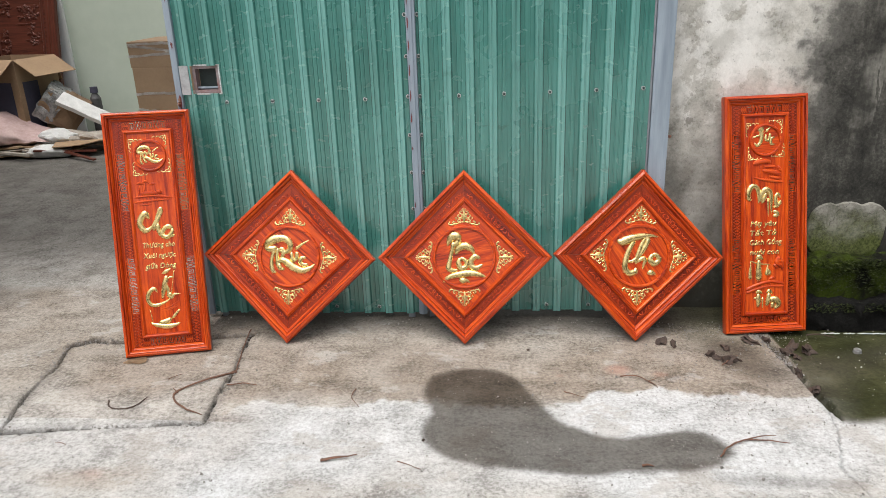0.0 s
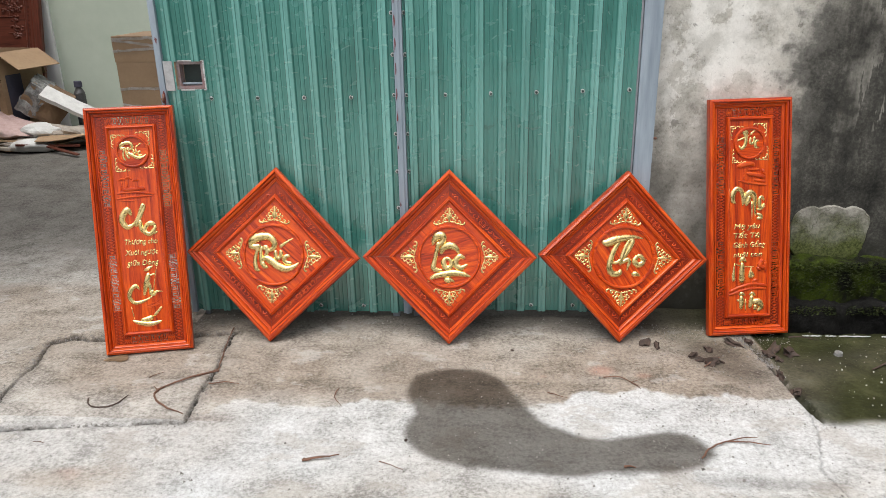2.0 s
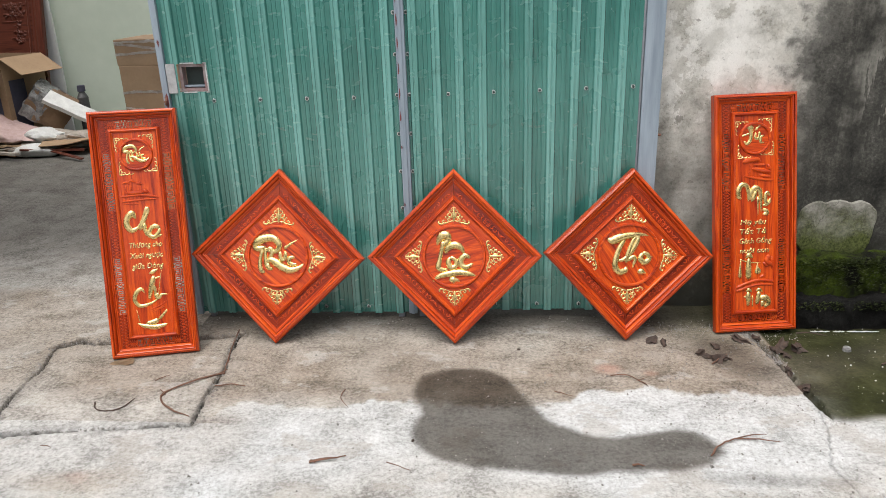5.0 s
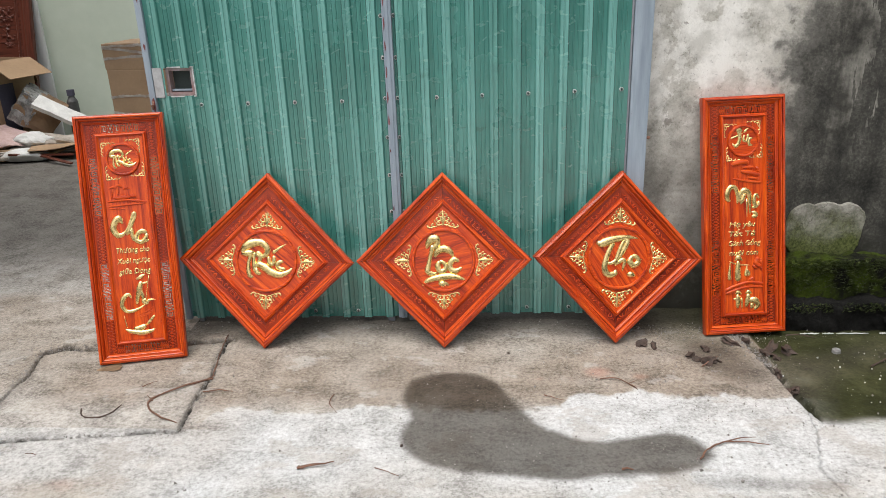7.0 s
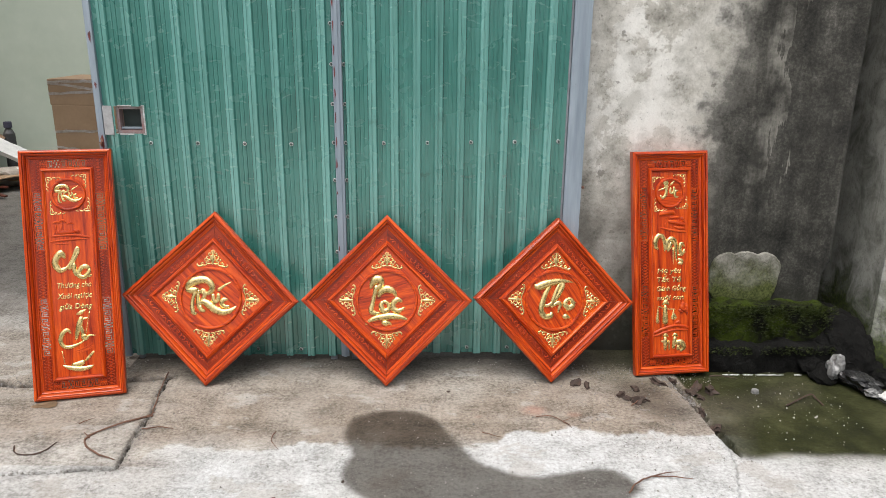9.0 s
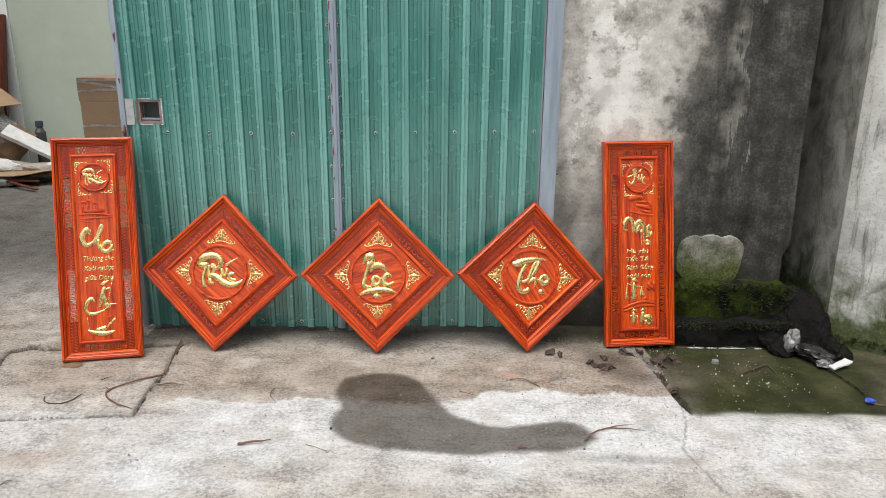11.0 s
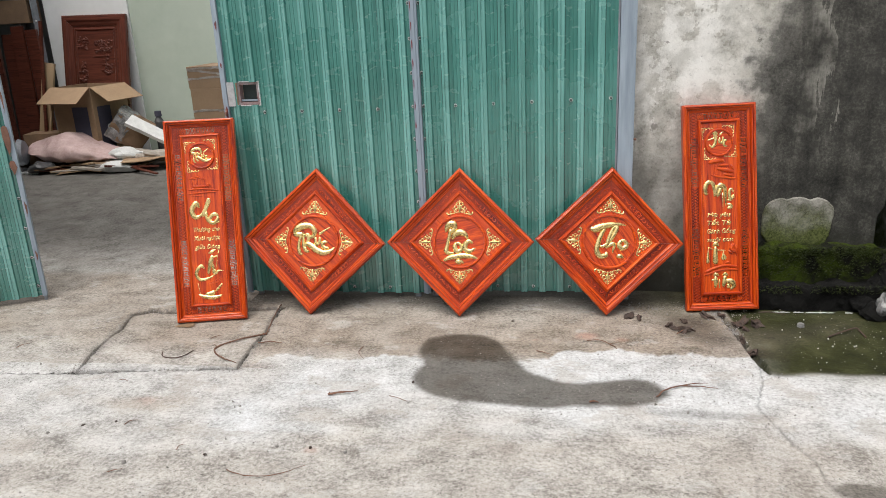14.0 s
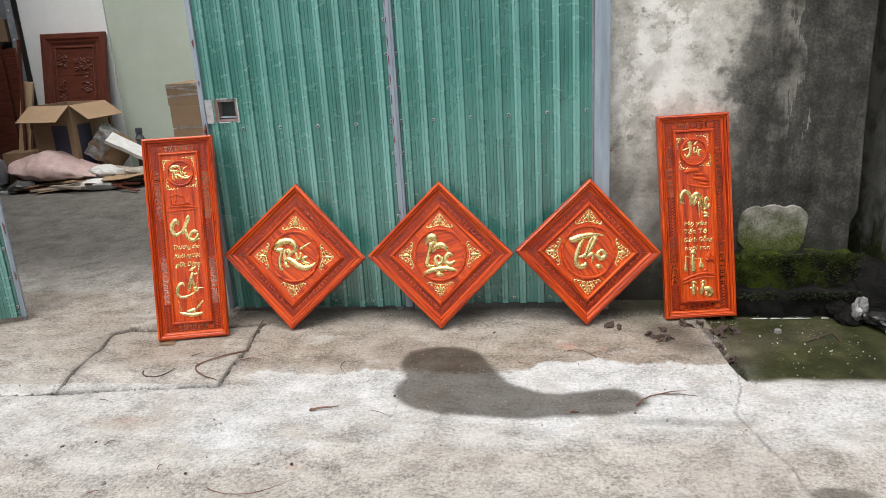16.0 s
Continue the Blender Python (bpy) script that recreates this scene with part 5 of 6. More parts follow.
def carved_panel():
    t = thing("carved_panel", leaning(-4.83, 7.86, FLOOR, 0, 10.5, 0.8), "dark red carved wooden panel leaning on the white wall", "carved panel")
    w, h = 0.83, 1.69
    for k in range(4):
        length, half = (w, h / 2) if k % 2 == 0 else (h, w / 2)
        part("frame_rail", rail(length, [(0, 0.05), (0, 0.01), (0.01, 0.0), (0.06, -0.002), (0.085, 0.012), (0.1, 0.014), (0.125, 0.024), (0.13, 0.05)]), OLD_WOOD, t, m=turned(k, h / 2, half))
        part("inner_moulding", rail(length - 0.3, [(0, 0.045), (0, 0.024), (0.008, 0.018), (0.02, 0.018), (0.03, 0.03), (0.03, 0.045)]), OLD_WOOD, t, m=turned(k, h / 2, half - 0.15))
    part("board", boxed((-w / 2 + 0.12, 0.03, 0.12), (w / 2 - 0.12, 0.048, h - 0.12)), OLD_WOOD, t)
    rng = random.Random(5)
    relief_bm = bmesh.new()
    for cx, cz, n, sx, sz in ((-0.16, 1.36, 12, 60, 60), (0.1, 1.33, 26, 95, 75), (0.15, 1.1, 14, 50, 110), (-0.17, 1.0, 16, 40, 170), (-0.1, 0.66, 22, 110, 80), (0.14, 0.62, 12, 60, 60), (0.0, 0.4, 20, 170, 60)):
        for _ in range(int(n * 2.6)):
            x, z, a = cx * 1000 + rng.uniform(-sx, sx), cz * 1000 + rng.uniform(-sz, sz), rng.uniform(0, 6.28)
            r = rng.uniform(7, 17)
            stroke(relief_bm, [(x, z, r * 0.5), (x + 18 * math.cos(a), z + 18 * math.sin(a), r), (x + 30 * math.cos(a + 0.7), z + 30 * math.sin(a + 0.7), r * 0.4)], 0.03, 1.0, 0.001, 3)
    for x0, z0, x1, z1 in ((-40, 1205, 110, 1205), (40, 1040, 170, 1040), (-60, 880, 60, 875), (-170, 480, 170, 470)):
        stroke(relief_bm, [(x0, z0, 7), ((x0 + x1) / 2, z0 + 4, 10), (x1, z1, 6)], 0.03, 1.0, 0.001, 3)
    part("carving", relief_bm, OLD_WOOD, t, "low carved relief of trees and roofs")["kind"] = "stuff"


carved_panel()


def carton(name, m, size, label, group="", flaps=(), tape=(), mat=None):
    """A cardboard box of (x, y, z) size on its base; flaps: (side, degrees below level)."""
    sx, sy, sz = size
    t = thing(name, m, label, "cardboard box", group)
    shell = bmesh.new()
    th = 0.006
    if flaps:
        for lo, hi in (((-sx / 2, -sy / 2, 0), (sx / 2, sy / 2, th)), ((-sx / 2, -sy / 2, th), (-sx / 2 + th, sy / 2, sz)), ((sx / 2 - th, -sy / 2, th), (sx / 2, sy / 2, sz)), ((-sx / 2 + th, -sy / 2, th), (sx / 2 - th, -sy / 2 + th, sz)), ((-sx / 2 + th, sy / 2 - th, th), (sx / 2 - th, sy / 2, sz))):
            box(shell, lo, hi)
    else:
        box(shell, (-sx / 2, -sy / 2, 0), (sx / 2, sy / 2, sz), 0.006)
        roughen(shell, 0.004, 3, sz)
    part("shell", shell, mat or CARD, t)
    for k, (turn, drop, long) in enumerate(flaps):
        wide, half = (sx, sy / 2) if turn % 180 == 0 else (sy, sx / 2)
        fl = boxed((-wide / 2, -long, -th / 2), (wide / 2, 0, th / 2))
        part("flap", fl, CARD, t, m=Matrix.Translation((0, 0, sz)) @ Matrix.Rotation(radians(turn), 4, "Z") @ Matrix.Translation((0, -half, 0)) @ Matrix.Rotation(radians(drop), 4, "X"))
    for z, slope in tape:
        bm = bmesh.new()
        n = 12
        rows = []
        for i in range(n + 1):
            x = -sx / 2 + sx * i / n
            zz = z + slope * (x / sx) + 0.006 * noise.noise(Vector((x * 30, z * 10, 0)))
            rows.append([bm.verts.new((x, -sy / 2 - 0.004, zz - 0.008 - 0.006 * noise.noise(Vector((x * 22, z, 3))))), bm.verts.new((x, -sy / 2 - 0.006, zz + 0.008 + 0.005 * noise.noise(Vector((x * 35, z * 3, 7)))))])
        for a, b in zip(rows, rows[1:]):
            bm.faces.new((a[0], b[0], b[1], a[1]))
        bmesh.ops.solidify(bm, geom=bm.faces[:], thickness=0.0015)
        part("tape", bm, TAPE, t, "crinkled clear tape")
    return t


open_box = carton("carton", pose(-4.72, 7.7, FLOOR, 0, 0, -10), (0.56, 0.56, 0.88), "open brown cardboard box with its flaps folded out", "", ((0, 34, 0.28), (90, 34, 0.28), (-90, 78, 0.26), (180, 80, 0.26)))
for face, x0, x1 in ((0, -0.02, 0.2), (90, -0.22, -0.02)):
    at = Matrix.Rotation(radians(face), 4, "Z") @ Matrix.Translation((0, -0.281, 0))
    part("print", boxed((x0, -0.002, 0.1), (x1, 0.0, 0.66)), BLUE_MARK, open_box, "dark blue printed panel", m=at)
carton("carton", pose(-5.22, 7.5, FLOOR, 0, 0, 12), (0.4, 0.3, 0.38), "low closed brown cardboard box by the timber", mat=CARD_DARK)
GROUP = "cartons stacked behind the gate"
low_floor = 0.034
carton("carton", pose(-1.835, 5.2, low_floor, 0, 0, -4), (0.47, 0.4, 0.55), "closed brown cardboard box at the foot of a stack", GROUP, tape=((0.3, 0.02),))
carton("carton", pose(-1.835, 5.2, low_floor + 0.55, 0, 0, -4), (0.47, 0.4, 0.59), "brown cardboard box bound with clear tape in a stack", GROUP, tape=((0.43, 0.02), (0.28, 0.015), (0.3, -0.05)))
carton("carton", pose(-1.84, 5.2, low_floor + 1.14, 0, 0, -4), (0.475, 0.4, 0.165), "flat brown taped cardboard box topping a stack", GROUP, tape=((0.085, 0.03), (0.11, -0.06), (0.15, 0.01)))


def sack():
    bm = lump(0.5, (1.08, 0.6, 0.4), 3.0, 0.25, 5)
    for v in bm.verts:
        q = v.co.copy()
        end = abs(q.x) / 0.55
        v.co.z = (q.z if q.z > 0 else q.z * 0.5) * (1 - 0.55 * max(0, q.x - 0.1) / 0.45) * (1.08 - 0.3 * end)
        v.co.z += 0.03 * noise.noise(q * 4.5) + 0.016 * noise.noise(Vector((q.x * 9, q.y * 22, 1))) + 0.007 * noise.noise(q * 30)
        v.co.y += 0.03 * noise.noise(q * 5 + Vector((4, 0, 0))) + 0.06 * end * end * math.copysign(1, q.y) * 0.6
        v.co.x += 0.05 * noise.noise(Vector((q.y * 9, q.z * 7, 2))) * end
        v.co.z = max(v.co.z, -0.12)
    solid("sack", bm, SACKING, "bulging creased pink woven sack lying on cardboard", "sack", smooth=True, m=pose(-4.72, 7.28, FLOOR + 0.17, 0, 4, -6))


sack()
rng = random.Random(11)
for k in range(9):
    w, d = rng.uniform(0.5, 0.9), rng.uniform(0.25, 0.45)
    sheet = cut_box((-w / 2, -d / 2, 0), (w / 2, d / 2, 0.007), 0.12)
    for v in sheet.verts:
        v.co.z += 0.03 * noise.noise(v.co * 3 + Vector((k, 0, 0)))
    solid("cardboard_sheet", sheet, CARD if k % 3 else RAG, "flattened bent cardboard sheet in a loose pile", "cardboard", "flattened cardboard on the floor", m=pose(-4.55 + 0.09 * k + rng.uniform(-0.1, 0.1), 7.12 + rng.uniform(-0.06, 0.2), FLOOR + 0.022 + 0.012 * k, rng.uniform(-3, 3), rng.uniform(-4, 4), rng.uniform(-25, 25)))
slab_bm = cut_box((-0.27, -0.09, -0.022), (0.27, 0.09, 0.022), 0.04)
solid("foam_slab", roughen(slab_bm, 0.008, 6, 2), FOAM, "long white foam slab propped on rubbish", "packing foam", m=pose(-3.88, 7.45, FLOOR + 0.37, 25, 30, 12))
bag = lump(0.17, (1.4, 0.8, 0.33), 7, 0.3, 3)
solid("plastic_bag", bag, FOAM, "flat white plastic bag on the floor", "plastic bag", smooth=True, m=pose(-4.05, 6.98, FLOOR + 0.06, 0, 0, 8))
wrapped = roughen(cut_box((-0.2, -0.17, -0.15), (0.2, 0.17, 0.15), 0.05), 0.02, 9, 3)
pk = solid("wrapped_box", wrapped, CARD_DARK, "brown box in crumpled clear plastic wrap", "wrapped box", m=pose(-4.22, 7.62, FLOOR + 0.37, 10, 38, 25))
part("wrap", roughen(cut_box((-0.21, -0.18, -0.16), (-0.02, 0.18, 0.16), 0.03), 0.02, 14, 6), CLEAR, pk, "crumpled clear plastic wrap")
for k, (x, y, z, s, mt, what) in enumerate(((-3.98, 7.3, 0.1, 0.15, RAG, "crumpled grey rag"), (-4.08, 7.22, 0.15, 0.12, FOAM, "crumpled white wrapping paper"), (-3.72, 7.35, 0.08, 0.16, RAG, "crumpled dusty grey sheet"), (-3.6, 7.5, 0.1, 0.14, FOAM, "crumpled white packing sheet"), (-5.0, 7.0, 0.06, 0.12, MACHINE, "dark crumpled cloth under the sack"))):
    solid("crumpled_rag", lump(s, (1.5, 1.0, 0.6), k + 20, 0.5, 3), mt, what + " on the floor", "rubbish", m=pose(x, y, FLOOR + z, 0, 8, 30 * k))
bottle = thing("bottle", pose(-4.02, 7.9, FLOOR), "dark plastic bottle with a blue cap", "bottle")
bm = bmesh.new()
bmesh.ops.create_cone(bm, cap_ends=True, segments=20, radius1=0.06, radius2=0.055, depth=0.42, matrix=pose(0, 0, 0.21))
bmesh.ops.create_cone(bm, cap_ends=True, segments=20, radius1=0.055, radius2=0.025, depth=0.06, matrix=pose(0, 0, 0.45))
part("body", bm, MACHINE, bottle)
bm = bmesh.new()
bmesh.ops.create_cone(bm, cap_ends=True, segments=20, radius1=0.04, radius2=0.038, depth=0.06, matrix=pose(0, 0, 0.51))
part("cap", bm, BLUE_MARK, bottle, "blue cap")


def timber(x, y, w, d, h, lean, roll, mat, label):
    bm = boxed((-w / 2, -d / 2, 0), (w / 2, d / 2, h), 0.004)
    solid("timber_board", bm, mat, label, "board", "boards leaning in the workshop", m=leaning(x, y, FLOOR + 0.004, 0, lean, roll))


timber(-5.36, 7.55, 0.15, 0.03, 1.17, 6, 11, PINE, "pale raw pine board leaning upright")
timber(-5.28, 7.5, 0.03, 0.03, 1.62, 6, 5, OLD_WOOD, "thin dark batten leaning upright")
for k in range(7):
    timber(-5.5 - 0.17 * k, 7.95 - 0.03 * (k % 2), 0.15, 0.04, 1.52 + 0.05 * math.sin(k * 2.1), 2, -1 + 0.5 * (k % 3), OLD_WOOD, "dark red hardwood board stacked upright")
carton("carton", pose(-5.95, 8.08, FLOOR + 1.6, 0, 0, 14), (0.8, 0.36, 0.26), "dusty cardboard box lying on upright boards", mat=CARD_DARK)
column = thing("steel_column", pose(-5.58, 8.12, FLOOR), "dark grey steel channel column by the white wall", "column")
part("web", boxed((-0.1, 0.0, 0), (0.1, 0.02, 3.8), 0.004), DARK_STEEL, column)
part("flange", boxed((0.085, -0.09, 0), (0.1, -0.001, 3.8), 0.004), DARK_STEEL, column)
part("flange", boxed((-0.1, -0.09, 0), (-0.085, -0.001, 3.8), 0.004), DARK_STEEL, column)
for z in (1.3, 1.62, 1.95):
    part("bolt", tube(bmesh.new(), [(0.1, -0.06, z), (0.108, -0.06, z), (0.113, -0.06, z)], [0.014, 0.014, 0.009]), STEEL, column)
motor = thing("old_machine", pose(-5.42, 7.12, FLOOR), "greasy dark bench motor on the workshop floor", "machine")
part("base", boxed((-0.22, -0.14, 0), (0.2, 0.14, 0.05), 0.008), MACHINE, motor)
bm = bmesh.new()
bmesh.ops.create_cone(bm, cap_ends=True, segments=24, radius1=0.13, radius2=0.13, depth=0.3, matrix=pose(0, 0, 0.19, 0, 90, 20))
part("housing", bm, MACHINE, motor)
bm = bmesh.new()
bmesh.ops.create_cone(bm, cap_ends=True, segments=28, radius1=0.15, radius2=0.13, depth=0.05, matrix=pose(0.19, -0.06, 0.22, 0, 90, 20))
part("wheel", bm, DARK_STEEL, motor, "steel grinding wheel")
part("lamp_head", lump(0.06, (1, 1, 1), 2, 0.2, 3), STEEL, motor, "bright steel cap", m=pose(0.02, -0.05, 0.42))
part("arm", tube(bmesh.new(), [(0, 0, 0.28), (0.01, -0.02, 0.36), (0.02, -0.05, 0.42)], [0.02, 0.018, 0.016]), MACHINE, motor)
rng = random.Random(29)
for k in range(14):
    w = rng.uniform(0.25, 0.6)
    stick = boxed((-w / 2, -rng.uniform(0.01, 0.03), 0), (w / 2, 0.02, rng.uniform(0.01, 0.025)), 0.003)
    solid("wood_offcut", roughen(stick, 0.004, 6, k), (PINE, RAG, CARD_DARK, OLD_WOOD)[k % 4], "thin dusty wood offcut among the rubbish", "offcut", "offcuts on the workshop floor", m=pose(rng.uniform(-5.0, -3.7), rng.uniform(6.85, 7.15), FLOOR + 0.02 + 0.004 * k, rng.uniform(-6, 6), rng.uniform(-6, 6), rng.uniform(-35, 35)))
tray = thing("metal_tray", pose(-5.12, 6.98, FLOOR), "small dented steel tray on the floor", "tray")
part("pan", roughen(boxed((-0.13, -0.07, 0.0), (0.13, 0.07, 0.02), 0.006), 0.006, 12, 1), STEEL, tray)

# ---- by the damp corner ----
def mortar_patch():
    """A flat trowelled patch with three lobes along its upper edge and a ragged foot."""
    bm = bmesh.new()
    n, rings = 96, []
    for inset, y in ((0.0, 3.93), (0.0, 3.916), (0.006, 3.909), (0.03, 3.907), (0.09, 3.906)):
        ring = []
        for k in range(n):
            a = 2 * math.pi * k / n
            c, d = math.cos(a), math.sin(a)
            x = math.copysign(abs(c) ** 0.62, c) * (0.188 - inset)
            top = 0.12 + 0.024 * abs(math.sin((x + 0.19) * 25.0)) ** 0.5 - inset
            z = math.copysign(abs(d) ** 0.62, d) * (top if d > 0 else 0.15 - inset)
            q = Vector((x * 9, z * 9, 2.0))
            ring.append(bm.verts.new((1.986 + x + 0.012 * noise.noise(q) + 0.004 * noise.noise(q * 5), y + 0.0015 * noise.noise(q * 3), 0.428 + z + 0.012 * noise.noise(q + Vector((5, 1, 0))) + 0.004 * noise.noise(q * 5.5))))
        rings.append(ring)
    for a, b in zip(rings, rings[1:]):
        for k in range(n):
            bm.faces.new((a[k], a[(k + 1) % n], b[(k + 1) % n], b[k]))
    bm.faces.new(rings[-1])
    solid("repair_patch", bm, PATCH, "lobed patch of pale cracked mortar, green with algae below", "mortar patch", kind="structure")


mortar_patch()
heap = bmesh.new()
rng = random.Random(17)
for k in range(26):
    x, y = rng.uniform(2.3, 2.64), rng.uniform(3.55, 3.95)
    r = rng.uniform(0.03, 0.075)
    z = max(0.0, 0.22 - 0.75 * (3.93 - y)) * rng.uniform(0.5, 1.0)
    got = bmesh.ops.create_icosphere(heap, subdivisions=3, radius=r, matrix=pose(x, y, z, 0, 0, 20 * k) @ Matrix.Diagonal((1.3, 1.0, 0.75, 1)))
got = bmesh.ops.create_icosphere(heap, subdivisions=5, radius=1.0, matrix=pose(2.5, 3.93, -0.02) @ Matrix.Diagonal((0.2, 0.34, 0.27, 1)))
roughen(heap, 0.022, 14, 6)
roughen(heap, 0.01, 45, 2)
solid("rubble_heap", heap, RUBBLE, "black mossy rubble heaped in the wall corner", "rubble", kind="stuff")
rng = random.Random(3)
tufts = bmesh.new()
for _ in range(1900):
    if rng.random() < 0.3:
        x, z = rng.uniform(1.74, 2.42), 0.14 + 0.17 * rng.random() ** 0.6
        y = 3.772 + rng.uniform(-0.012, 0.006)
    elif rng.random() < 0.5:
        x, y, z = rng.uniform(1.78, 2.44), rng.uniform(3.775, 3.8), 0.3 + rng.uniform(-0.03, 0.012)
    elif rng.random() < 0.6:
        x, y, z = rng.uniform(1.75, 2.4), rng.uniform(3.67, 3.7), 0.115 + rng.uniform(-0.03, 0.012)
    else:
        x, y, z = rng.uniform(2.66, 3.2), 0.0, rng.uniform(0.0, 0.05)
        y = 3.77 - (x - 2.63) * 0.663 - 0.008
    for _ in range(3):
        a, h = rng.uniform(0, 6.28), rng.uniform(0.003, 0.013)
        p = Vector((x, y, z))
        u = Vector((math.cos(a), math.sin(a), 0)) * 0.004
        tip = p + Vector((rng.uniform(-0.012, 0.012), rng.uniform(-0.016, 0.002), h))
        f = [tufts.verts.new(p - u), tufts.verts.new(p + u), tufts.verts.new(tip)]
        tufts.faces.new(f)
LEAF = speckled("moss_leaf", (0.01, 0.016, 0.004), (0.075, 0.1, 0.018), 14, 0.8)
solid("moss", tufts, LEAF, "short dark moss along the wall ledges", "moss", kind="stuff")
line = bmesh.new()
for x0, x1 in ((1.83, 1.92), (1.935, 1.99), (2.0, 2.15), (2.2, 2.24)):
    n = 8
    tube(line, [(x0 + (x1 - x0) * i / n, 3.655 + 0.006 * noise.noise(Vector((i * 0.9, x0, 0))), -0.013) for i in range(n + 1)], [0.0015] + [0.0035 + 0.003 * noise.noise(Vector((i * 1.7, x0 * 3, 1))) for i in range(n - 1)] + [0.001], 6, 1)
solid("lime_streak", line, FOAM, "thin white line of lime at the wall foot", "lime", kind="structure")


def crumple(size, seed):
    bm = lump(1.0, (1, 1, 1), seed, 0.55, 4)
    for v in bm.verts:
        v.co += 0.16 * noise.noise_vector(v.co * 3.2 + Vector((seed, 0, 0)))
        v.co = Vector(a * b for a, b in zip(v.co, size))
    return bm


solid("plastic_bag", crumple((0.035, 0.04, 0.065), 4), CLEAR, "crumpled clear plastic bag by the rubble", "plastic bag", m=pose(2.36, 3.58, 0.06, 0, 10, 20))
solid("plastic_bag", crumple((0.1, 0.06, 0.035), 8), BLACK_BAG, "shiny black plastic bag lying in the corner", "plastic bag", m=pose(2.46, 3.5, 0.03, 0, 12, -40))
solid("plastic_bag", crumple((0.03, 0.035, 0.018), 9), CLEAR, "small torn clear plastic bag", "plastic bag", m=pose(2.46, 3.42, 0.014))
solid("paper_scrap", roughen(cut_box((-0.065, -0.025, 0), (0.065, 0.025, 0.008), 0.02), 0.008, 14, 2), FOAM, "folded off-white paper scrap", "paper", m=pose(2.55, 3.42, 0.006, 0, -8, 25))
solid("wire", tube(bmesh.new(), [(2.47, 3.4, 0.0), (2.5, 3.28, -0.004), (2.52, 3.13, -0.004), (2.5, 3.05, -0.004)], [0.004] * 4), BLACK_BAG, "thin black wire on the wet slab", "wire")
solid("tie", crumple((0.022, 0.014, 0.012), 3), BLUE, "scrap of blue plastic twine", "twine", m=pose(2.5, 3.03, 0.004))
solid("wire", tube(bmesh.new(), [(2.5, 3.02, -0.002), (2.56, 3.0, -0.004), (2.66, 2.99, -0.004)], [0.003] * 3), TWIG, "stub of brown wire", "wire")
solid("hooked_wire", tube(bmesh.new(), [(2.01, 3.33, -0.01), (2.08, 3.37, -0.002), (2.17, 3.425, 0.0), (2.185, 3.4, -0.008), (2.19, 3.335, -0.012)], [0.004] * 5), WIRE, "bent black wire hook on the wet slab", "wire")
bm = bmesh.new()
bmesh.ops.create_cone(bm, cap_ends=True, segments=18, radius1=0.02, radius2=0.017, depth=0.014, matrix=pose(0, 0, 0.007))
solid("plastic_scrap", bm, CLEAR, "pale round plastic scrap on the wet slab", "scrap", m=pose(1.92, 3.47, -0.015, 5))

# ---- twigs, wires and grit on the yard ----
def twig(label, pts, r, forks=(), mat=None, z=0.004):
    r *= 0.68
    bm = tube(bmesh.new(), [(x, y, z + r * 0.5 + 0.006 * (i % 2)) for i, (x, y) in enumerate(pts)], [r] + [r * 0.85] * (len(pts) - 2) + [r * 0.4], 6, 4)
    knots = random.Random(len(pts) + int(abs(pts[0][0]) * 1000))
    for v in bm.verts:
        q = v.co * 38
        v.co.x += 0.006 * noise.noise(q) + r * knots.uniform(-0.2, 0.2)
        v.co.y += 0.006 * noise.noise(q + Vector((9, 4, 0))) + r * knots.uniform(-0.2, 0.2)
    for f in forks:
        tube(bm, [(x, y, z + r * 0.5 + 0.004) for x, y in f], [r * 0.8] + [r * 0.6] * (len(f) - 2) + [r * 0.3], 5, 4)
    solid("twig", bm, mat or TWIG, label, "twig", "twigs on the yard")


twig("forked brown dry twig across the slab edge", [(-0.905, 3.19), (-1.03, 3.1), (-1.115, 2.99), (-1.03, 2.885), (-0.93, 2.84)], 0.007, [[(-1.1, 3.0), (-1.14, 3.04)], [(-0.93, 3.17), (-0.9, 3.215)]])
twig("pale dry stem lying in the slab joint", [(-0.98, 3.62), (-0.965, 3.5), (-0.93, 3.3), (-0.905, 3.18)], 0.0045)
twig("short dark dry twig beside the slab", [(-0.91, 3.075), (-0.84, 3.085), (-0.78, 3.08)], 0.005)
twig("bent dark wire on the slab", [(-1.38, 2.94), (-1.345, 2.875), (-1.29, 2.875), (-1.235, 2.895), (-1.225, 2.97)], 0.005, mat=WIRE)
twig("short stout broken brown twig", [(-0.365, 2.555), (-0.3, 2.567), (-0.24, 2.592)], 0.0075, [[(-0.36, 2.56), (-0.34, 2.545)]])
twig("small curled dry stem", [(-0.33, 3.06), (-0.335, 2.99), (-0.29, 2.92)], 0.004)
twig("long thin bowed stem", [(-0.585, 1.955), (-0.5, 1.918), (-0.39, 1.937), (-0.285, 2.0)], 0.0032)
twig("long reddish dry twig by the wet stain", [(1.09, 2.63), (1.14, 2.69), (1.23, 2.738), (1.355, 2.708)], 0.0055, [[(1.21, 2.732), (1.27, 2.755), (1.325, 2.76)]])
twig("thin red-brown dry twig near the plaque", [(0.81, 3.19), (0.88, 3.19), (0.945, 3.13), (0.955, 3.09)], 0.004, [[(0.925, 3.15), (0.96, 3.17)]])
twig("short dark stick on the wet stain", [(0.8, 2.57), (0.82, 2.563), (0.84, 2.562)], 0.006)
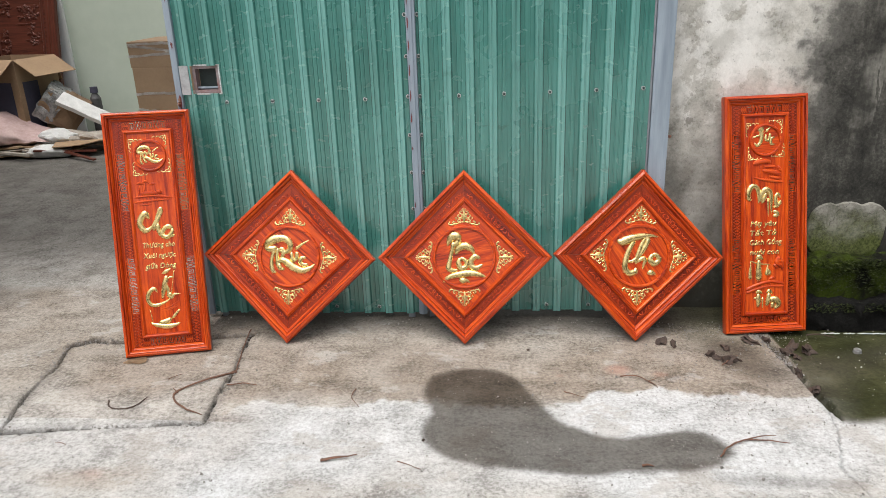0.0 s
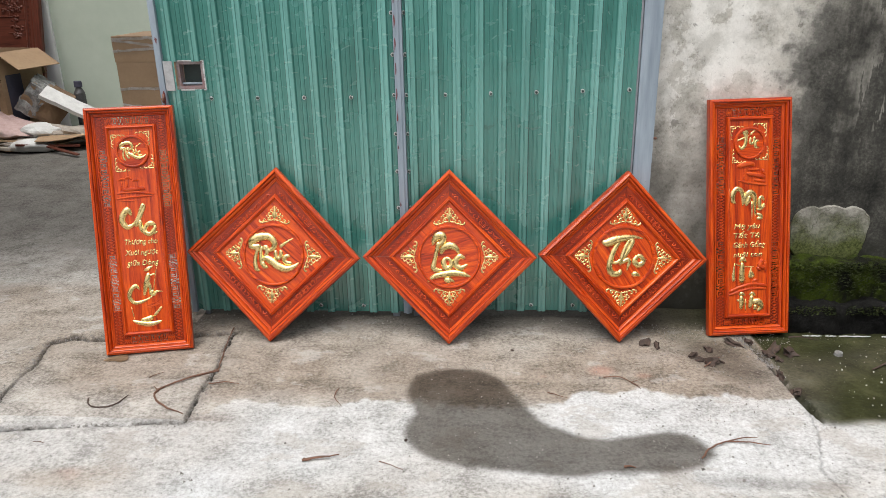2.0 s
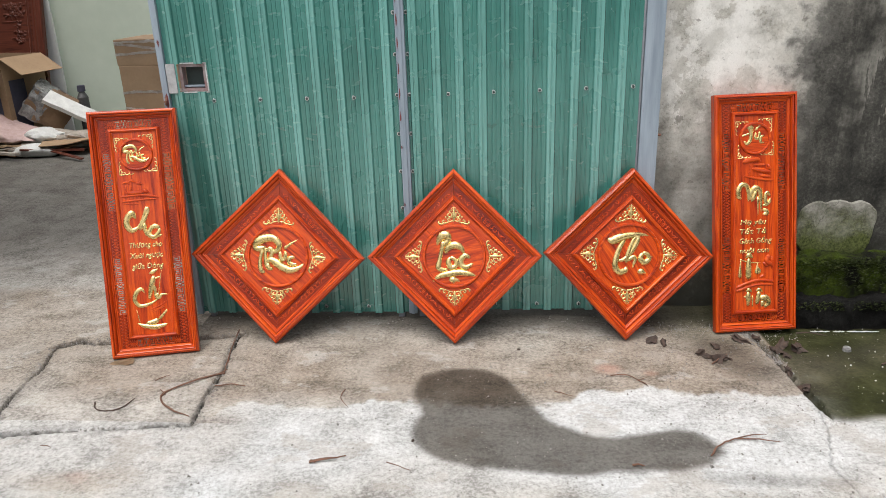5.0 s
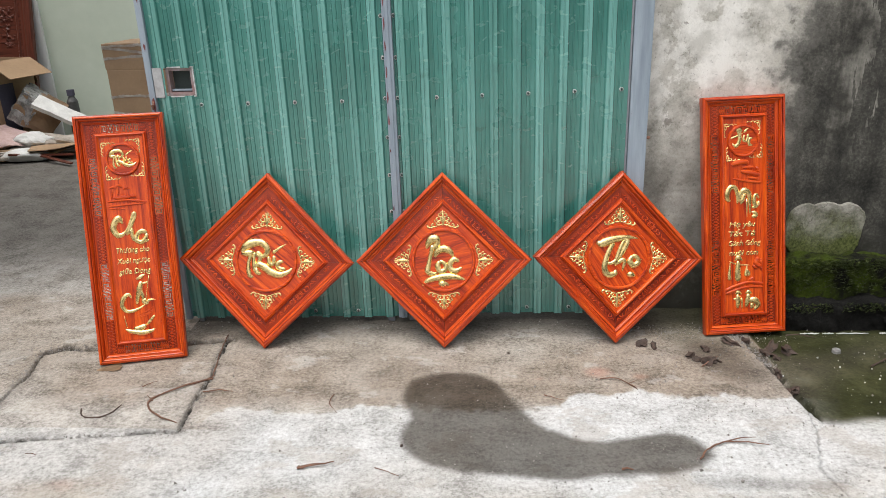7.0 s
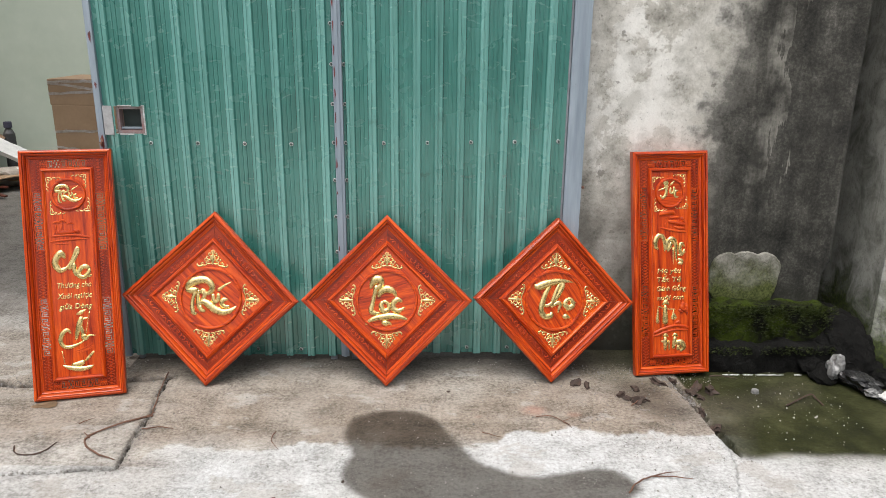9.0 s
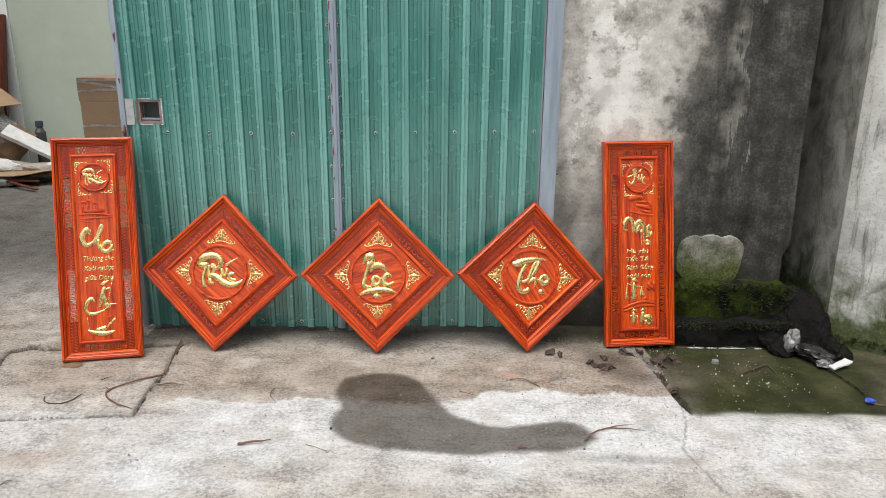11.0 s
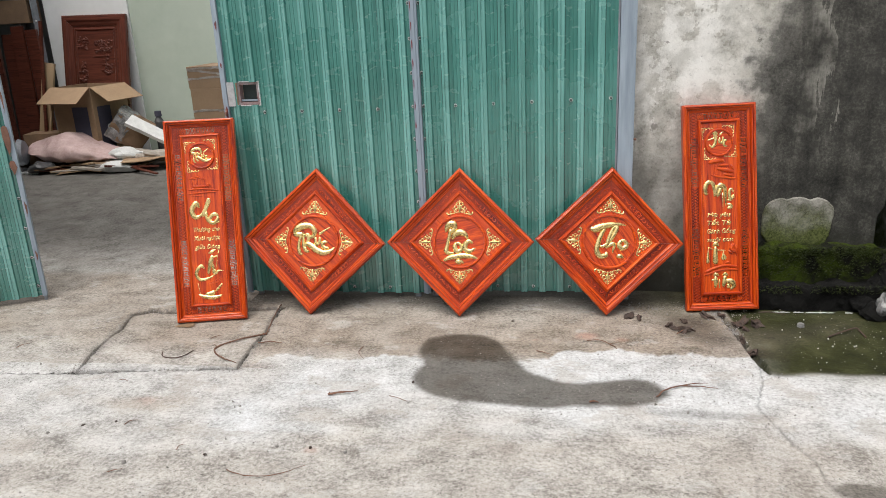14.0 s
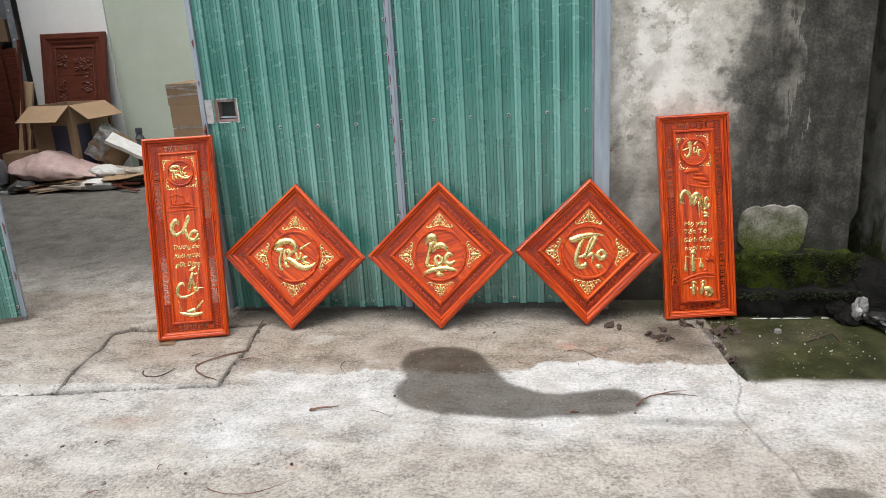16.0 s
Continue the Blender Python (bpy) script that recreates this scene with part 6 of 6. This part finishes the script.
for pts in ([(-1.18, 2.24), (-1.16, 2.262), (-1.14, 2.28)], [(-1.05, 1.9), (-1.02, 1.913), (-1.0, 1.93)], [(-0.85, 2.07), (-0.847, 2.09), (-0.84, 2.11)], [(-0.08, 2.56), (-0.04, 2.535), (0.01, 2.52)], [(-2.24, 2.95), (-2.22, 2.98), (-2.2, 3.0)], [(-1.44, 2.63), (-1.41, 2.622), (-1.39, 2.62)], [(0.56, 3.06), (0.6, 3.03), (0.64, 3.02)], [(-1.2, 3.12), (-1.17, 3.14), (-1.15, 3.17)]):
    twig("tiny dry stem on the concrete", pts, 0.003)
twig("dark wet twig beside the rotten bark", [(1.27, 3.3), (1.31, 3.34), (1.36, 3.39)], 0.005)
twig("dark twig across the wall foot", [(1.74, 3.6), (1.8, 3.595), (1.87, 3.575)], 0.006, mat=BARK)

rng = random.Random(8)
for k, (x, y, s) in enumerate(((1.05, 3.52, 0.035), (1.1, 3.5, 0.026), (1.24, 3.4, 0.03), (1.27, 3.37, 0.022), (1.33, 3.46, 0.032), (1.31, 3.34, 0.036), (1.35, 3.36, 0.02), (1.46, 3.53, 0.035), (1.54, 3.55, 0.03), (1.6, 3.44, 0.04), (1.64, 3.5, 0.03), (1.7, 3.47, 0.045), (1.63, 3.4, 0.025), (1.58, 3.25, 0.03), (1.6, 3.12, 0.03))):
    s *= 0.78
    chip = lump(s, (rng.uniform(0.9, 1.6), rng.uniform(0.6, 1.0), rng.uniform(0.4, 0.7)), k + 1, 1.3, 2, 2.6)
    solid("bark_chip", chip, BARK, "dark rotten flake of bark or brick on the concrete", "bark", "rotten bark by the plaque", m=pose(x, y, s * 0.22 - (0.012 if x > 1.58 else 0), rng.uniform(-25, 25), rng.uniform(-25, 25), rng.uniform(0, 180)))
scrap = bmesh.new()
ring = [scrap.verts.new((0.065 * math.cos(a) * rng.uniform(0.65, 1.15), 0.035 * math.sin(a) * rng.uniform(0.6, 1.2), 0.0)) for a in [2 * math.pi * k / 14 for k in range(14)]]
bmesh.ops.solidify(scrap, geom=[scrap.faces.new(ring)], thickness=0.004)
solid("cardboard_scrap", scrap, CARD, "torn scrap of cardboard under the tall plaque", "cardboard", m=pose(-1.42, 3.285, 0.007, 4, -3, 10))

# loose grit, finer and denser than could be counted
grit = bmesh.new()
rng = random.Random(21)
for k in range(5200):
    x, y = rng.uniform(-2.3, 2.3), rng.uniform(1.0, 3.75)
    r = 0.0016 + 0.0042 * rng.random() ** 5
    if rng.random() < 0.05:
        r *= 1.7
    c = [Vector((rng.gauss(0, 1), rng.gauss(0, 1), rng.gauss(0, 0.8))).normalized() * r * rng.uniform(0.7, 1.2) for _ in range(4)]
    base = Vector((x, y, r * 0.5 - (0.016 if x > 1.62 and y > 2.95 else 0)))
    v = [grit.verts.new(base + Vector(o) * r) for o in ((1, 0, -0.5), (-0.5, 0.9, -0.4), (-0.5, -0.9, -0.5))]
    top = grit.verts.new(base + c[0] * 0.4 + Vector((0, 0, r * 0.8)))
    for i in range(3):
        grit.faces.new((v[i], v[(i + 1) % 3], top))
joints = (((-1.84, 3.44), (-1.72, 2.7)), ((-1.72, 2.7), (-0.89, 2.79)), ((-0.89, 2.79), (-0.97, 3.57)), ((-1.84, 3.47), (-0.97, 3.57)), ((1.5, 3.62), (1.57, 3.3)), ((-1.2, 3.72), (1.0, 3.74)), ((1.0, 3.66), (1.7, 3.62)))
for k in range(2300):
    (ax, ay), (bx, by) = joints[k % len(joints)]
    u, wide = rng.random(), 0.05 if k % len(joints) > 4 else 0.02
    x, y = ax + (bx - ax) * u + rng.gauss(0, wide), ay + (by - ay) * u + rng.gauss(0, wide)
    r = 0.0018 + 0.005 * rng.random() ** 4
    base = Vector((x, y, r * 0.4 - (0.012 if x > 1.6 and y > 2.95 else 0)))
    turn = rng.uniform(0, 6.28)
    v = [grit.verts.new(base + Vector((math.cos(turn + 2.1 * i), math.sin(turn + 2.1 * i), -0.4)) * r * rng.uniform(0.8, 1.3)) for i in range(3)]
    top = grit.verts.new(base + Vector((0, 0, r * 0.9)))
    for i in range(3):
        grit.faces.new((v[i], v[(i + 1) % 3], top))
crumbs = bmesh.new()
for k in range(48):
    r = 0.001 + 0.002 * rng.random() ** 3
    bmesh.ops.create_cube(crumbs, size=2 * r, matrix=pose(rng.gauss(2.0, 0.2), min(rng.gauss(3.25, 0.15), 3.6), -0.013, rng.uniform(0, 90), rng.uniform(0, 90), 0))
solid("lime_crumbs", crumbs, FOAM, "white lime crumbs scattered on the wet slab", "crumbs", kind="stuff")
solid("grit", grit, STONE, "loose grit and small stones on the concrete", "grit", kind="stuff")
for k, (x, y, s) in enumerate((x, y, 0.6 * s) for x, y, s in ((-1.48, 2.15, 0.014), (-1.36, 2.22, 0.013), (-1.02, 1.97, 0.016), (-1.23, 2.26, 0.012), (-0.45, 2.13, 0.012), (-0.72, 2.05, 0.011), (-0.16, 2.11, 0.013), (-0.31, 2.13, 0.012), (0.27, 2.29, 0.011), (0.42, 3.43, 0.012), (1.2, 2.51, 0.01), (0.0, 2.7, 0.011))):
    solid("pebble", lump(s, (1.2, 0.9, 0.7), k + 40, 0.4, 2), BARK if k % 2 else STONE, "small dark pebble on the worn concrete", "pebble", "pebbles on the yard", smooth=True, m=pose(x, y, s * 0.4, 0, 0, 40 * k))
